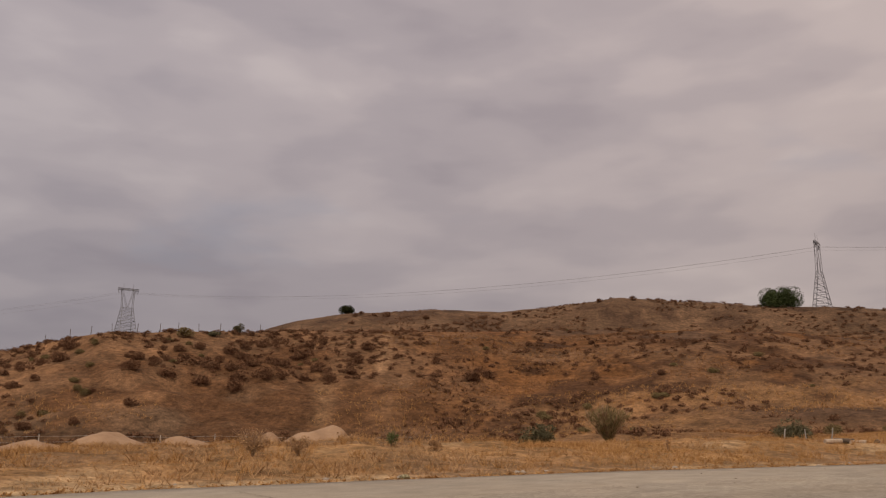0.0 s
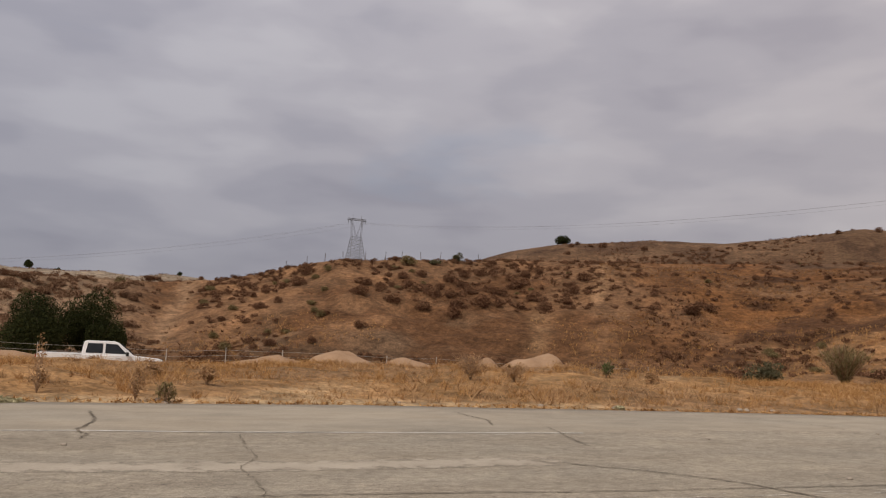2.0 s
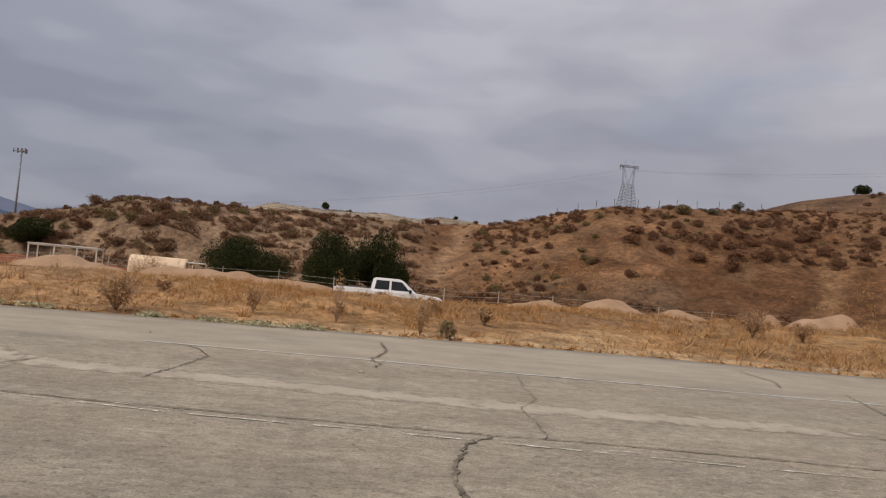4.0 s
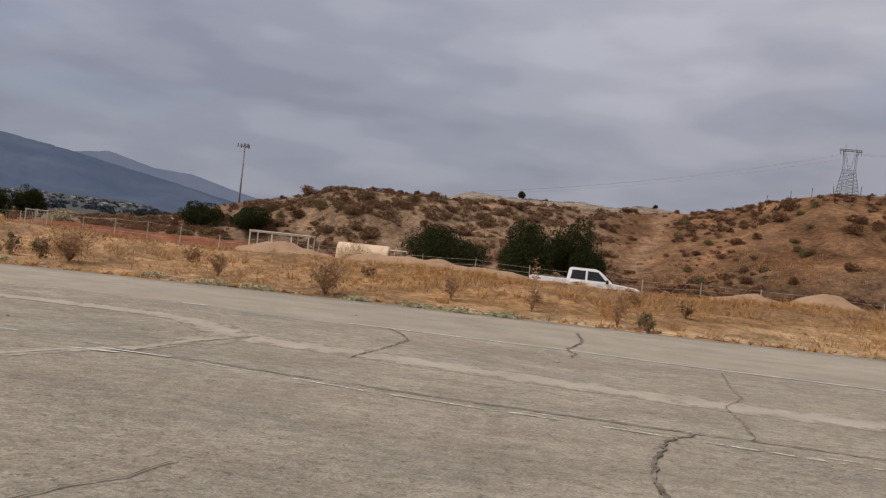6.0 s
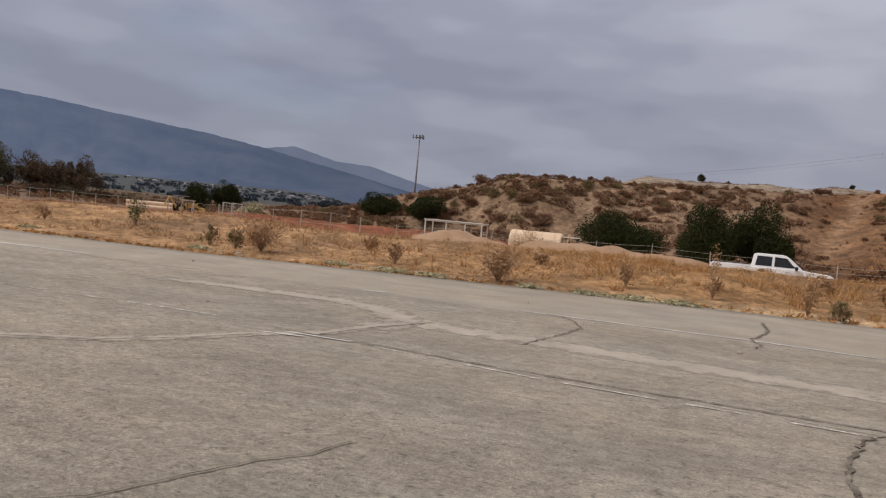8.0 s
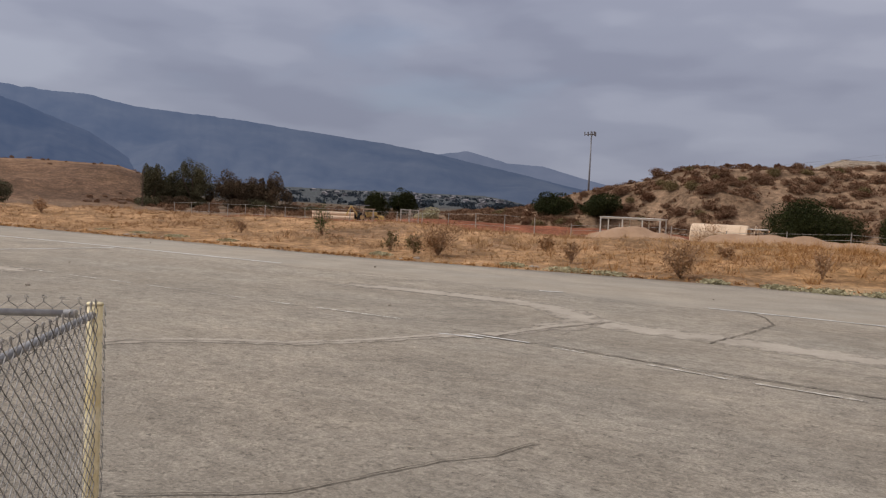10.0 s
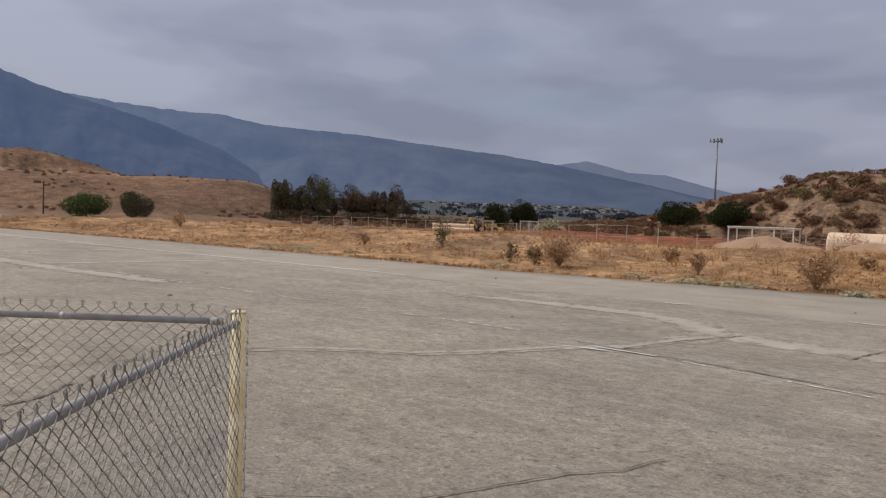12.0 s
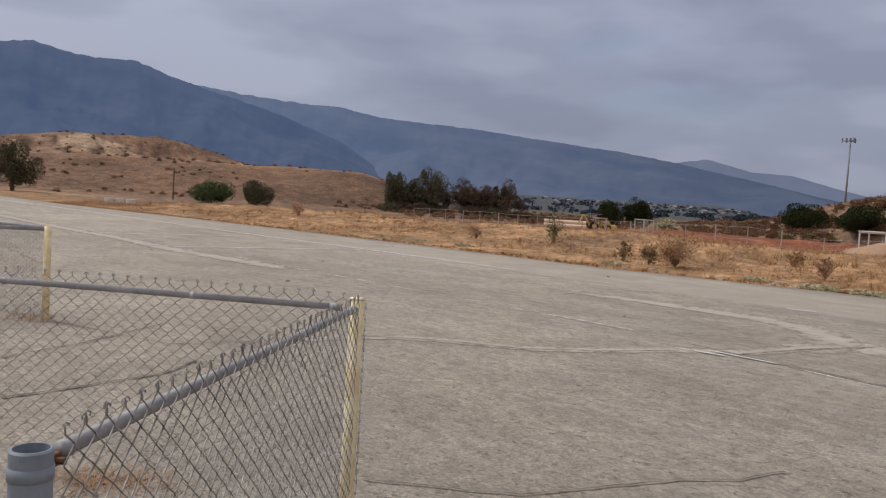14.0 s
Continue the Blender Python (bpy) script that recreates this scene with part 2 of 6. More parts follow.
def worn_layer(m, keep, ragged, scale, soft=0.05):
    """Lets the asphalt show through where a thin layer has chipped off, most of all along its sides."""
    n, l = m.node_tree.nodes, m.node_tree.links
    at = n.new("ShaderNodeAttribute")
    at.attribute_name = "side"
    t = n.new("ShaderNodeTexNoise")
    t.inputs["Scale"].default_value, t.inputs["Detail"].default_value, t.inputs["Roughness"].default_value = scale, 7, 0.72
    l.new(n.new("ShaderNodeNewGeometry").outputs["Position"], t.inputs["Vector"])
    k = n.new("ShaderNodeMath")
    k.operation = "MULTIPLY_ADD"
    k.inputs[1].default_value = ragged
    l.new(at.outputs["Fac"], k.inputs[0])
    l.new(t.outputs["Fac"], k.inputs[2])
    r = n.new("ShaderNodeMapRange")
    r.interpolation_type = "SMOOTHSTEP"
    r.inputs[1].default_value, r.inputs[2].default_value = keep - soft, keep + soft
    l.new(k.outputs[0], r.inputs[0])
    l.new(r.outputs[0], n["Principled BSDF"].inputs["Alpha"])


worn_layer(M_PAINT, 0.54, 0.16, 13)
worn_layer(M_LINE, 0.43, 0.2, 11)
worn_layer(M_SEAL, 0.54, 0.3, 4.0, 0.15)
M_STRAW = rough_mat("dry_straw", (0.27, 0.134, 0.048), (0.55, 0.32, 0.135), random_by="island", rough=0.9, blend=(0.0, 1.0))
M_WEED = rough_mat("brown_weed", (0.25, 0.145, 0.075), (0.52, 0.33, 0.175), random_by="island", rough=0.95, blend=(0.0, 1.0))
M_SCRUB = rough_mat("brown_scrub", (0.09, 0.045, 0.027), (0.23, 0.122, 0.07), random_by="island", rough=1.0, blend=(0.0, 1.0))
M_BRUSH = rough_mat("rust_brown_brush", (0.13, 0.073, 0.044), (0.29, 0.172, 0.105), random_by="island", rough=1.0, blend=(0.0, 1.0))
M_SAGE = rough_mat("olive_scrub", (0.11, 0.088, 0.04), (0.27, 0.2, 0.1), random_by="island", rough=1.0, blend=(0.0, 1.0))
M_OAK = rough_mat("oak_leaf", (0.012, 0.017, 0.006), (0.05, 0.055, 0.02), random_by="island", rough=0.8, blend=(0.0, 1.0))
M_GREEN = rough_mat("green_leaf", (0.045, 0.068, 0.024), (0.14, 0.17, 0.07), random_by="island", rough=0.8, blend=(0.0, 1.0))
M_GUM = rough_mat("grey_green_leaf", (0.055, 0.053, 0.03), (0.16, 0.145, 0.085), random_by="island", rough=0.85, blend=(0.0, 1.0))
M_RIDGE = rough_mat("dense_green_leaf", (0.022, 0.036, 0.012), (0.075, 0.095, 0.036), random_by="island", rough=0.8, blend=(0.0, 1.0))
M_GUMDRY = rough_mat("dry_brown_leaf", (0.06, 0.046, 0.03), (0.16, 0.11, 0.07), random_by="island", rough=0.9, blend=(0.0, 1.0))
M_MAT = rough_mat("mat_weed", (0.3, 0.27, 0.16), (0.52, 0.47, 0.3), random_by="island", rough=0.9, blend=(0.0, 1.0))
M_BARK = rough_mat("bark", (0.07, 0.05, 0.035), (0.15, 0.11, 0.08), scale=6, bump=0.6)
M_TWIG = rough_mat("dead_twig", (0.27, 0.17, 0.1), (0.42, 0.28, 0.18), scale=6)
M_STEEL = rough_mat("galvanized_steel", (0.25, 0.245, 0.24), (0.38, 0.372, 0.363), scale=9, rough=0.65, metal=0.3, fine=(60, 0.15))
M_WIRE = rough_mat("galvanized_wire", (0.19, 0.178, 0.157), (0.52, 0.49, 0.445), scale=14, rough=0.6, metal=0.4)
M_YELLOW = rough_mat("worn_cream_paint", (0.64, 0.51, 0.25), (0.86, 0.76, 0.5), scale=9, rough=0.7, bump=0.25, bump_scale=60, fine=(45, 0.15))
M_PIPE = rough_mat("grey_painted_pipe", (0.15, 0.178, 0.205), (0.25, 0.28, 0.31), scale=7, rough=0.5, bump=0.15, bump_scale=50, fine=(40, 0.12))
M_RUST = rough_mat("rust", (0.1, 0.045, 0.025), (0.22, 0.11, 0.06), scale=30, rough=0.95)
M_LATTICE = rough_mat("dull_grey_steel", (0.2, 0.2, 0.215), (0.27, 0.27, 0.285), scale=0.3, rough=0.7, metal=0.2)
M_CABLE = rough_mat("cable", (0.24, 0.24, 0.255), (0.28, 0.28, 0.295), scale=0.1, rough=0.7)
M_POST = rough_mat("grey_fence_post", (0.3, 0.28, 0.25), (0.46, 0.43, 0.39), scale=5, rough=0.8, random_by="object")
M_TAN = rough_mat("tan_sheet", (0.62, 0.46, 0.31), (0.74, 0.57, 0.4), scale=0.7, rough=0.75, fine=(6, 0.06))
M_WHITE = rough_mat("white_paint", (0.72, 0.72, 0.72), (0.82, 0.82, 0.82), scale=1.2, rough=0.35)
M_PALE = rough_mat("pale_painted_steel", (0.55, 0.53, 0.48), (0.68, 0.65, 0.6), scale=2, rough=0.6)
M_GLASS = rough_mat("dark_window", (0.015, 0.018, 0.022), (0.03, 0.034, 0.04), scale=1, rough=0.08)
M_BLACK = rough_mat("black_rubber", (0.02, 0.02, 0.02), (0.04, 0.038, 0.036), scale=6, rough=0.85)
M_CHROME = rough_mat("bright_metal", (0.5, 0.5, 0.51), (0.62, 0.62, 0.63), scale=5, rough=0.3, metal=0.9)
M_LAMP = rough_mat("lamp_lens", (0.55, 0.55, 0.52), (0.7, 0.7, 0.68), scale=8, rough=0.15)
M_RED = rough_mat("red_lens", (0.3, 0.02, 0.015), (0.4, 0.03, 0.02), scale=8, rough=0.2)
M_DIGGER = rough_mat("yellow_machine_paint", (0.5, 0.34, 0.11), (0.6, 0.43, 0.17), scale=2, rough=0.6)
M_STONE = rough_mat("dusty_stone", (0.25, 0.21, 0.165), (0.42, 0.36, 0.29), scale=5, rough=0.95, bump=0.4)
# town roofs and walls: distance haze mixed into the colours as blue-grey
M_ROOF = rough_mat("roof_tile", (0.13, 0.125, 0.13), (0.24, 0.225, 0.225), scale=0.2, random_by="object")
M_HOUSE = rough_mat("hazed_stucco", (0.13, 0.14, 0.16), (0.36, 0.355, 0.37), scale=0.05, random_by="object")
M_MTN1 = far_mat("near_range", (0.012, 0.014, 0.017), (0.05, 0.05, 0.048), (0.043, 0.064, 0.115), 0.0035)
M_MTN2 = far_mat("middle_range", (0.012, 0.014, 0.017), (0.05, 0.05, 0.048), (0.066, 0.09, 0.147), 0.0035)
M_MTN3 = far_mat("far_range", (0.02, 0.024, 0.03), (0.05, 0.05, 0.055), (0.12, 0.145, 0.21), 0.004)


# ---- helpers of the scene ----
rng = np.random.default_rng(7)


def mesh_of(name, verts, faces, mat):
    """A mesh from arrays: verts (n, 3), faces (m, 3) or (m, 4)."""
    me = bpy.data.meshes.new(name)
    verts, faces = np.asarray(verts, np.float32), np.asarray(faces, np.int32)
    k = faces.shape[1]
    me.vertices.add(len(verts))
    me.vertices.foreach_set("co", verts.ravel())
    me.loops.add(faces.size)
    me.loops.foreach_set("vertex_index", faces.ravel())
    me.polygons.add(len(faces))
    me.polygons.foreach_set("loop_start", np.arange(0, faces.size, k, dtype=np.int32))
    me.update(calc_edges=True)
    me.validate()
    me.materials.append(mat)
    return me


def finish(name, bm, mat, smooth=False):
    bmesh.ops.recalc_face_normals(bm, faces=bm.faces)
    me = bpy.data.meshes.new(name)
    bm.to_mesh(me)
    bm.free()
    me.materials.append(mat)
    if smooth:
        me.polygons.foreach_set("use_smooth", [True] * len(me.polygons))
    return me


def part(name, bm, mat, parent, label="", smooth=False):
    """One mesh object under a thing or under a part."""
    ob = new(name, bm if isinstance(bm, bpy.types.Mesh) else finish(name, bm, mat, smooth))
    ob.parent = parent
    return tagged(ob, label)


def thing(name, label, category, m=None, group=""):
    ob = new(name)
    ob.empty_display_size = 0.2
    if m is not None:
        ob.matrix_world = m
    return tagged(ob, label, category, group)


def box(bm, c, s, rot=None, bevel=0.0):
    r = bmesh.ops.create_cube(bm, size=1.0)
    m = Matrix.Translation(c) @ (rot.to_4x4() if rot is not None else Matrix()) @ Matrix.Diagonal((*s, 1))
    bmesh.ops.transform(bm, matrix=m, verts=r["verts"])
    if bevel:
        es = list({e for v in r["verts"] for e in v.link_edges})
        bmesh.ops.bevel(bm, geom=es, offset=bevel, segments=2, affect="EDGES", profile=0.5)
    return bm


def rod(bm, a, b, r0, r1=None, n=8):
    """A round bar from a to b."""
    a, b = Vector(a), Vector(b)
    d = b - a
    res = bmesh.ops.create_cone(bm, cap_ends=True, segments=n, radius1=r0, radius2=r0 if r1 is None else r1, depth=d.length)
    m = Matrix.Translation((a + b) / 2) @ d.to_track_quat("Z", "Y").to_matrix().to_4x4()
    bmesh.ops.transform(bm, matrix=m, verts=res["verts"])
    return bm


def prism(bm, outline, y0, y1):
    """An outline in x and z, drawn out from y0 to y1."""
    a = [bm.verts.new((x, y0, z)) for x, z in outline]
    b = [bm.verts.new((x, y1, z)) for x, z in outline]
    bm.faces.new(a)
    bm.faces.new(b[::-1])
    for i in range(len(a)):
        j = (i + 1) % len(a)
        bm.faces.new((a[i], b[i], b[j], a[j]))
    return bm


def tubes(paths, r, n=3):
    """Arrays of thin round wires along paths (each (k, 3))."""
    vs, fs, base = [], [], 0
    for p in paths:
        p = np.asarray(p, float)
        t = np.gradient(p, axis=0)
        t /= np.linalg.norm(t, axis=1)[:, None] + 1e-9
        ref = np.where(np.abs(t[:, 2:3]) > 0.8, np.array([[1.0, 0.3, 0]]), np.array([[0, 0, 1.0]]))
        s = np.cross(t, ref)
        s /= np.linalg.norm(s, axis=1)[:, None] + 1e-9
        q = np.cross(t, s)
        a = np.arange(n) * 2 * np.pi / n
        ring = p[:, None] + r * (s[:, None] * np.cos(a)[None, :, None] + q[:, None] * np.sin(a)[None, :, None])
        vs.append(ring.reshape(-1, 3))
        k = len(p)
        i = (np.arange(k - 1)[:, None] * n + np.arange(n)[None]).ravel()
        j = (np.arange(k - 1)[:, None] * n + (np.arange(n)[None] + 1) % n).ravel()
        fs.append(np.stack([i, j, j + n, i + n], 1) + base)
        base += k * n
    return np.concatenate(vs), np.concatenate(fs)


def hash2(ix, iy, seed):
    h = (ix.astype(np.int64) * 374761393 + iy.astype(np.int64) * 668265263 + seed * 1442695041) & 0xFFFFFFFF
    h = ((h ^ (h >> 13)) * 1274126177) & 0xFFFFFFFF
    return ((h ^ (h >> 16)) & 0xFFFF) / 65535.0


def vnoise(x, y, seed):
    ix, iy = np.floor(x), np.floor(y)
    fx, fy = x - ix, y - iy
    fx, fy = fx * fx * (3 - 2 * fx), fy * fy * (3 - 2 * fy)
    a, b = hash2(ix, iy, seed), hash2(ix + 1, iy, seed)
    c, d = hash2(ix, iy + 1, seed), hash2(ix + 1, iy + 1, seed)
    return (a + (b - a) * fx) * (1 - fy) + (c + (d - c) * fx) * fy


def fbm(x, y, size, seed, octaves=4, gain=0.5):
    """Noise from -1 to 1 whose largest lumps are size metres across."""
    v, amp, tot = 0.0, 1.0, 0.0
    for k in range(octaves):
        v = v + amp * (vnoise(x / size * 2**k + 17.3 * k, y / size * 2**k - 9.1 * k, seed + k) * 2 - 1)
        tot += amp
        amp *= gain
    return v / tot


def smooth(x, a, b):
    t = np.clip((x - a) / (b - a), 0, 1)
    return t * t * (3 - 2 * t)


def knots(b, table):
    return np.interp(b, [k[0] for k in table], [k[1] for k in table])


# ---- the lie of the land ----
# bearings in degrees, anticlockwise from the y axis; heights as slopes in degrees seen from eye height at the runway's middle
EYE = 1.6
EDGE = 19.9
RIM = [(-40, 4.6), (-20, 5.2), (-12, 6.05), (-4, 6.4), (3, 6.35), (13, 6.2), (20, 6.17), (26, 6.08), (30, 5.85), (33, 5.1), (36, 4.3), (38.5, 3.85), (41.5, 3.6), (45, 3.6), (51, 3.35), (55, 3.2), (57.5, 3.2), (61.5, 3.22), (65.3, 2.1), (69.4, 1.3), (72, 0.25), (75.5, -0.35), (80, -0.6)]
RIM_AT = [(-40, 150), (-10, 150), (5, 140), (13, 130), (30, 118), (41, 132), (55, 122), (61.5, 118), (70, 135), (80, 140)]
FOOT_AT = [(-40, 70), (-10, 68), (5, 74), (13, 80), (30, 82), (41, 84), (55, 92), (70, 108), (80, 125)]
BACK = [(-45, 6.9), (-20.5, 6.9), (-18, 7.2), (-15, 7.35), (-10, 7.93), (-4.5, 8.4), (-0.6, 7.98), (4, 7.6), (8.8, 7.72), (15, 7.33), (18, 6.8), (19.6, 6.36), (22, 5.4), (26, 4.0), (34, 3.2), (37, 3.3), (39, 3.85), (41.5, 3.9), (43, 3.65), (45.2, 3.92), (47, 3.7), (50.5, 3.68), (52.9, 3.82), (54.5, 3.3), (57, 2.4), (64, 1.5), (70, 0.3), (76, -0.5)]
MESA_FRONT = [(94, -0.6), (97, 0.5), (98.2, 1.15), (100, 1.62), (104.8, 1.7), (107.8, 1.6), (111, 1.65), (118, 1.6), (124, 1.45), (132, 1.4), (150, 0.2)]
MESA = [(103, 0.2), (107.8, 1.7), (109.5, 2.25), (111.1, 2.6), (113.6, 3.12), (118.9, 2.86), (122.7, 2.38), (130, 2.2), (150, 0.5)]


def edge(u):
    """How far the asphalt's edge swings from the straight line."""
    return np.interp(u, [-60, -33, -14, -9, -2, 5, 13, 22, 34, 60], [-3.2, -1.5, -1.2, -0.5, 0.2, 0.6, 0.2, -0.9, -3.4, -5.5])


def plane(x, y):
    """The runway's crossfall."""
    d = np.hypot(x, y)
    k = np.minimum(1, 60 / np.maximum(d, 1))
    return (-0.0014 * x + 0.0048 * y) * k


def land(x, y):
    x, y = np.asarray(x, float), np.asarray(y, float)
    d = np.hypot(x, y)
    b = np.degrees(np.arctan2(-x, y))
    u, w = (x + y) / math.sqrt(2), (y - x) / math.sqrt(2)
    w = w - edge(u)
    far = smooth(d, 60, 85)
    # grass bank beside the runway, then the lower track field
    z = np.interp(w, [EDGE - 0.5, EDGE + 0.3, 24, 30, 33, 40, 48, 60, 80], [-0.06, 0.03, 0.28, 0.66, 0.62, -0.3, -0.7, -1.0, -1.1])
    bank = np.interp(b, [-30, 0, 30, 60, 85, 105, 125], [0.75, 0.95, 0.95, 0.75, 0.8, 0.7, 0.5])
    z = np.where(z > 0, z * bank, z)
    rough = smooth(w, EDGE + 0.3, 25)
    lump = fbm(x, y, 3.2, 15, 3)
    z = z + rough * (0.3 * fbm(x, y, 7, 3) + 0.34 * np.maximum(lump, -0.1) + 0.12 * fbm(x, y, 1.3, 5))
    # loose banks in the field
    z = z + 0.9 * np.exp(-(((w - 50) / 3.0) ** 2)) * smooth(fbm(u, w * 0, 14, 9), -0.2, 0.5) * smooth(u, -12, 0) * smooth(u, 70, 50)
    z = z + plane(x, y) - 0.035
    flat = z * (1 - far) + far * (-0.9 + 0.25 * fbm(x, y, 22, 12))
    # long red bank behind the wire fence
    flat = flat + 1.0 * np.exp(-(((d - 88) / 7) ** 2)) * smooth(b, 58, 64) * smooth(b, 97, 90) * (0.7 + 0.5 * fbm(b, d * 0, 6, 44))
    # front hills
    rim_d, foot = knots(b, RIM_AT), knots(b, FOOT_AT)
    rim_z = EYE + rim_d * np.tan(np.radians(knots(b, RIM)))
    lumps = fbm(x, y, 26, 21, 5)
    s = (d - foot + 5.0 * lumps) / (rim_d - foot)
    gate = smooth(b, 84, 74) * smooth(b, -75, -45)
    face = np.clip(s, 0, 1)
    prof = np.where(s < 1, 0.82 * face**1.12 + 0.18 * smooth(face, 0.0, 0.75), 1.0)
    gully = np.exp(-(((b - 39.5 - 2.5 * (1 - face)) / 1.5) ** 2)) * face * (1 - face) * 4
    h = (rim_z - flat) * prof + (0.9 * lumps + 0.75 * fbm(x, y, 6, 31, 5, 0.6)) * smooth(s, 0.0, 0.25) * smooth(s, 1.0, 0.9) - 0.7 * gully
    h = h + 0.22 * fbm(x, y, 4, 33, 3) * smooth(s, 0.8, 1.0)
    # low toe of rubble at the foot of the right-hand slope
    h = h + 2.0 * np.exp(-(((d - foot - 2) / 7) ** 2)) * smooth(b, 12, 2) * (0.7 + 0.5 * lumps)
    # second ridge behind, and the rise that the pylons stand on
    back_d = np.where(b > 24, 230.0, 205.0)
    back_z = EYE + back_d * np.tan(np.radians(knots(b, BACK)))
    q = (d - rim_d - 18) / np.maximum(back_d - rim_d - 18, 25)
    h = h + np.maximum(back_z - rim_z, -8) * smooth(q, 0, 1) * (q > 0) + (0.5 * fbm(x, y, 14, 61, 4)) * smooth(q, 0.2, 0.9) * smooth(q, 1.2, 1.0)
    h = h + (12 * smooth(d, 260, 400) - 25 * smooth(d, 650, 900)) * smooth(b, 40, 30)
    h = h - (h + 1.0) * smooth(d, 350, 900) * smooth(b, 30, 40)
    z = flat + np.where(gate > 0, h * gate, 0)
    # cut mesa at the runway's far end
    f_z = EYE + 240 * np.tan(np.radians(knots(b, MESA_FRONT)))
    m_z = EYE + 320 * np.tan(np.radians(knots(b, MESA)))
    g2 = smooth(b, 93, 98) * smooth(b, 165, 140)
    lum2 = fbm(x, y, 30, 71, 5)
    r1 = smooth(d + 8 * lum2, 165, 238)
    z = z + g2 * ((f_z - z) * r1 + (1.5 * lum2 + 0.7 * fbm(x, y, 9, 78, 4)) * r1 * (1 - r1) * 4)
    z = z + g2 * np.maximum(m_z - f_z, 0) * smooth(d + 22 * lum2 + 6 * fbm(x, y, 9, 77, 3), 275, 318)
    # valley floor with the town, rising to the range
    g3 = smooth(b, 70, 76) * smooth(b, 100, 95)
    z = z + g3 * (smooth(d, 150, 300) * 1.8 * fbm(x, y, 60, 81, 3) + np.maximum(d - 560, 0) * 0.0185)
    # knolls under the pylons
    for kb, kd, ke in ((28.9, 600, 5.85), (-17.0, 420, 7.15)):
        kx, ky = -math.sin(radians(kb)) * kd, math.cos(radians(kb)) * kd
        z = z + (EYE + kd * math.tan(radians(ke)) - z) * np.exp(-((np.hypot(x - kx, y - ky) / 15) ** 4))
    return z


def at(bearing, d):
    """A place on the land."""
    a = radians(bearing)
    x, y = -math.sin(a) * d, math.cos(a) * d
    return Vector((x, y, float(land(x, y))))


# ---- ground ----
def build_ground():
    bs = np.concatenate([np.arange(-180, -42, 3.0), np.arange(-42, 132, 0.28), np.arange(132, 180, 3.0)])
    ds = np.concatenate([[3, 8, 12], np.arange(15, 45, 0.5), np.arange(45, 66, 0.6), np.arange(66, 150, 0.85), np.arange(150, 340, 3.0), np.arange(340, 640, 7.0), np.geomspace(640, 4700, 40)])
    B, D = np.meshgrid(np.radians(bs), ds)
    x, y = -np.sin(B) * D, np.cos(B) * D
    z = land(x, y)
    nd, nb = D.shape
    verts = np.stack([x, y, z], -1).reshape(-1, 3)
    i = np.arange(nd - 1)[:, None] * nb + np.arange(nb)[None]
    j = np.arange(nd - 1)[:, None] * nb + (np.arange(nb)[None] + 1) % nb
    faces = np.stack([i, j, j + nb, i + nb], -1).reshape(-1, 4)
    # the middle
    verts = np.concatenate([verts, [[0, 0, -0.1]]])
    c = len(verts) - 1
    me = mesh_of("ground", verts, faces, M_GROUND)
    bm = bmesh.new()
    bm.from_mesh(me)
    bm.verts.ensure_lookup_table()
    for k in range(nb):
        bm.faces.new((bm.verts[c], bm.verts[(k + 1) % nb], bm.verts[k]))
    bmesh.ops.recalc_face_normals(bm, faces=bm.faces)
    bm.to_mesh(me)
    bm.free()
    # soil and growth, zone by zone
    x, y = verts[:, 0], verts[:, 1]
    d = np.hypot(x, y)
    b = np.degrees(np.arctan2(-x, y))
    w = (y - x) / math.sqrt(2) - edge((x + y) / math.sqrt(2))
    col = np.zeros((len(verts), 3))

    def lay(mask, c):
        m = np.clip(mask, 0, 1)[:, None]
        col[:] = col * (1 - m) + np.array(c) * m

    col[:] = (0.29, 0.166, 0.075)
    n1, n2, n3 = fbm(x, y, 9, 101), fbm(x, y, 30, 111), fbm(x, y, 4, 121)
    lay(smooth(w, EDGE + 1.6, EDGE + 0.4), (0.4, 0.285, 0.165))
    lay(smooth(n1, 0.05, 0.4) * 0.75, (0.22, 0.13, 0.068))
    lay(smooth(n3, 0.1, 0.5) * 0.6, (0.43, 0.3, 0.17))
    lay(smooth(w, 38, 46), (0.40, 0.27, 0.155))
    lay(smooth(w, 38, 46) * smooth(n1, 0.0, 0.35) * 0.7, (0.32, 0.19, 0.085))
    lay(smooth(d, 74, 80) * smooth(b, 57, 62) * smooth(b, 98, 92) * smooth(d, 135, 105), (0.21, 0.078, 0.04))
    lay(smooth(d, 98, 112) * smooth(b, 62, 70) * smooth(b, 125, 112), (0.19, 0.122, 0.075))
    dusty = smooth(b, 55, 72) * smooth(w, 40, 34)
    lay(dusty * 0.8 * (w > EDGE), (0.34, 0.203, 0.103))
    lay(dusty * smooth(n3 + 0.4 * n1, 0.05, 0.4) * 0.7 * (w > EDGE), (0.23, 0.14, 0.08))
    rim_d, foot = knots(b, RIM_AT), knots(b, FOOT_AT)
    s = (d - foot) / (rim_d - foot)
    hill = smooth(s, -0.12, 0.06) * smooth(b, 84, 76) * smooth(b, -75, -45)
    lay(hill, (0.158, 0.086, 0.045))
    lay(hill * smooth(s + 0.3 * n1, 0.45, 0.1) * smooth(b, 6, 14) * smooth(b, 40, 34), (0.142, 0.086, 0.05))
    lay(hill * smooth(n2 + 0.5 * n3, 0.05, 0.4), (0.116, 0.057, 0.027))
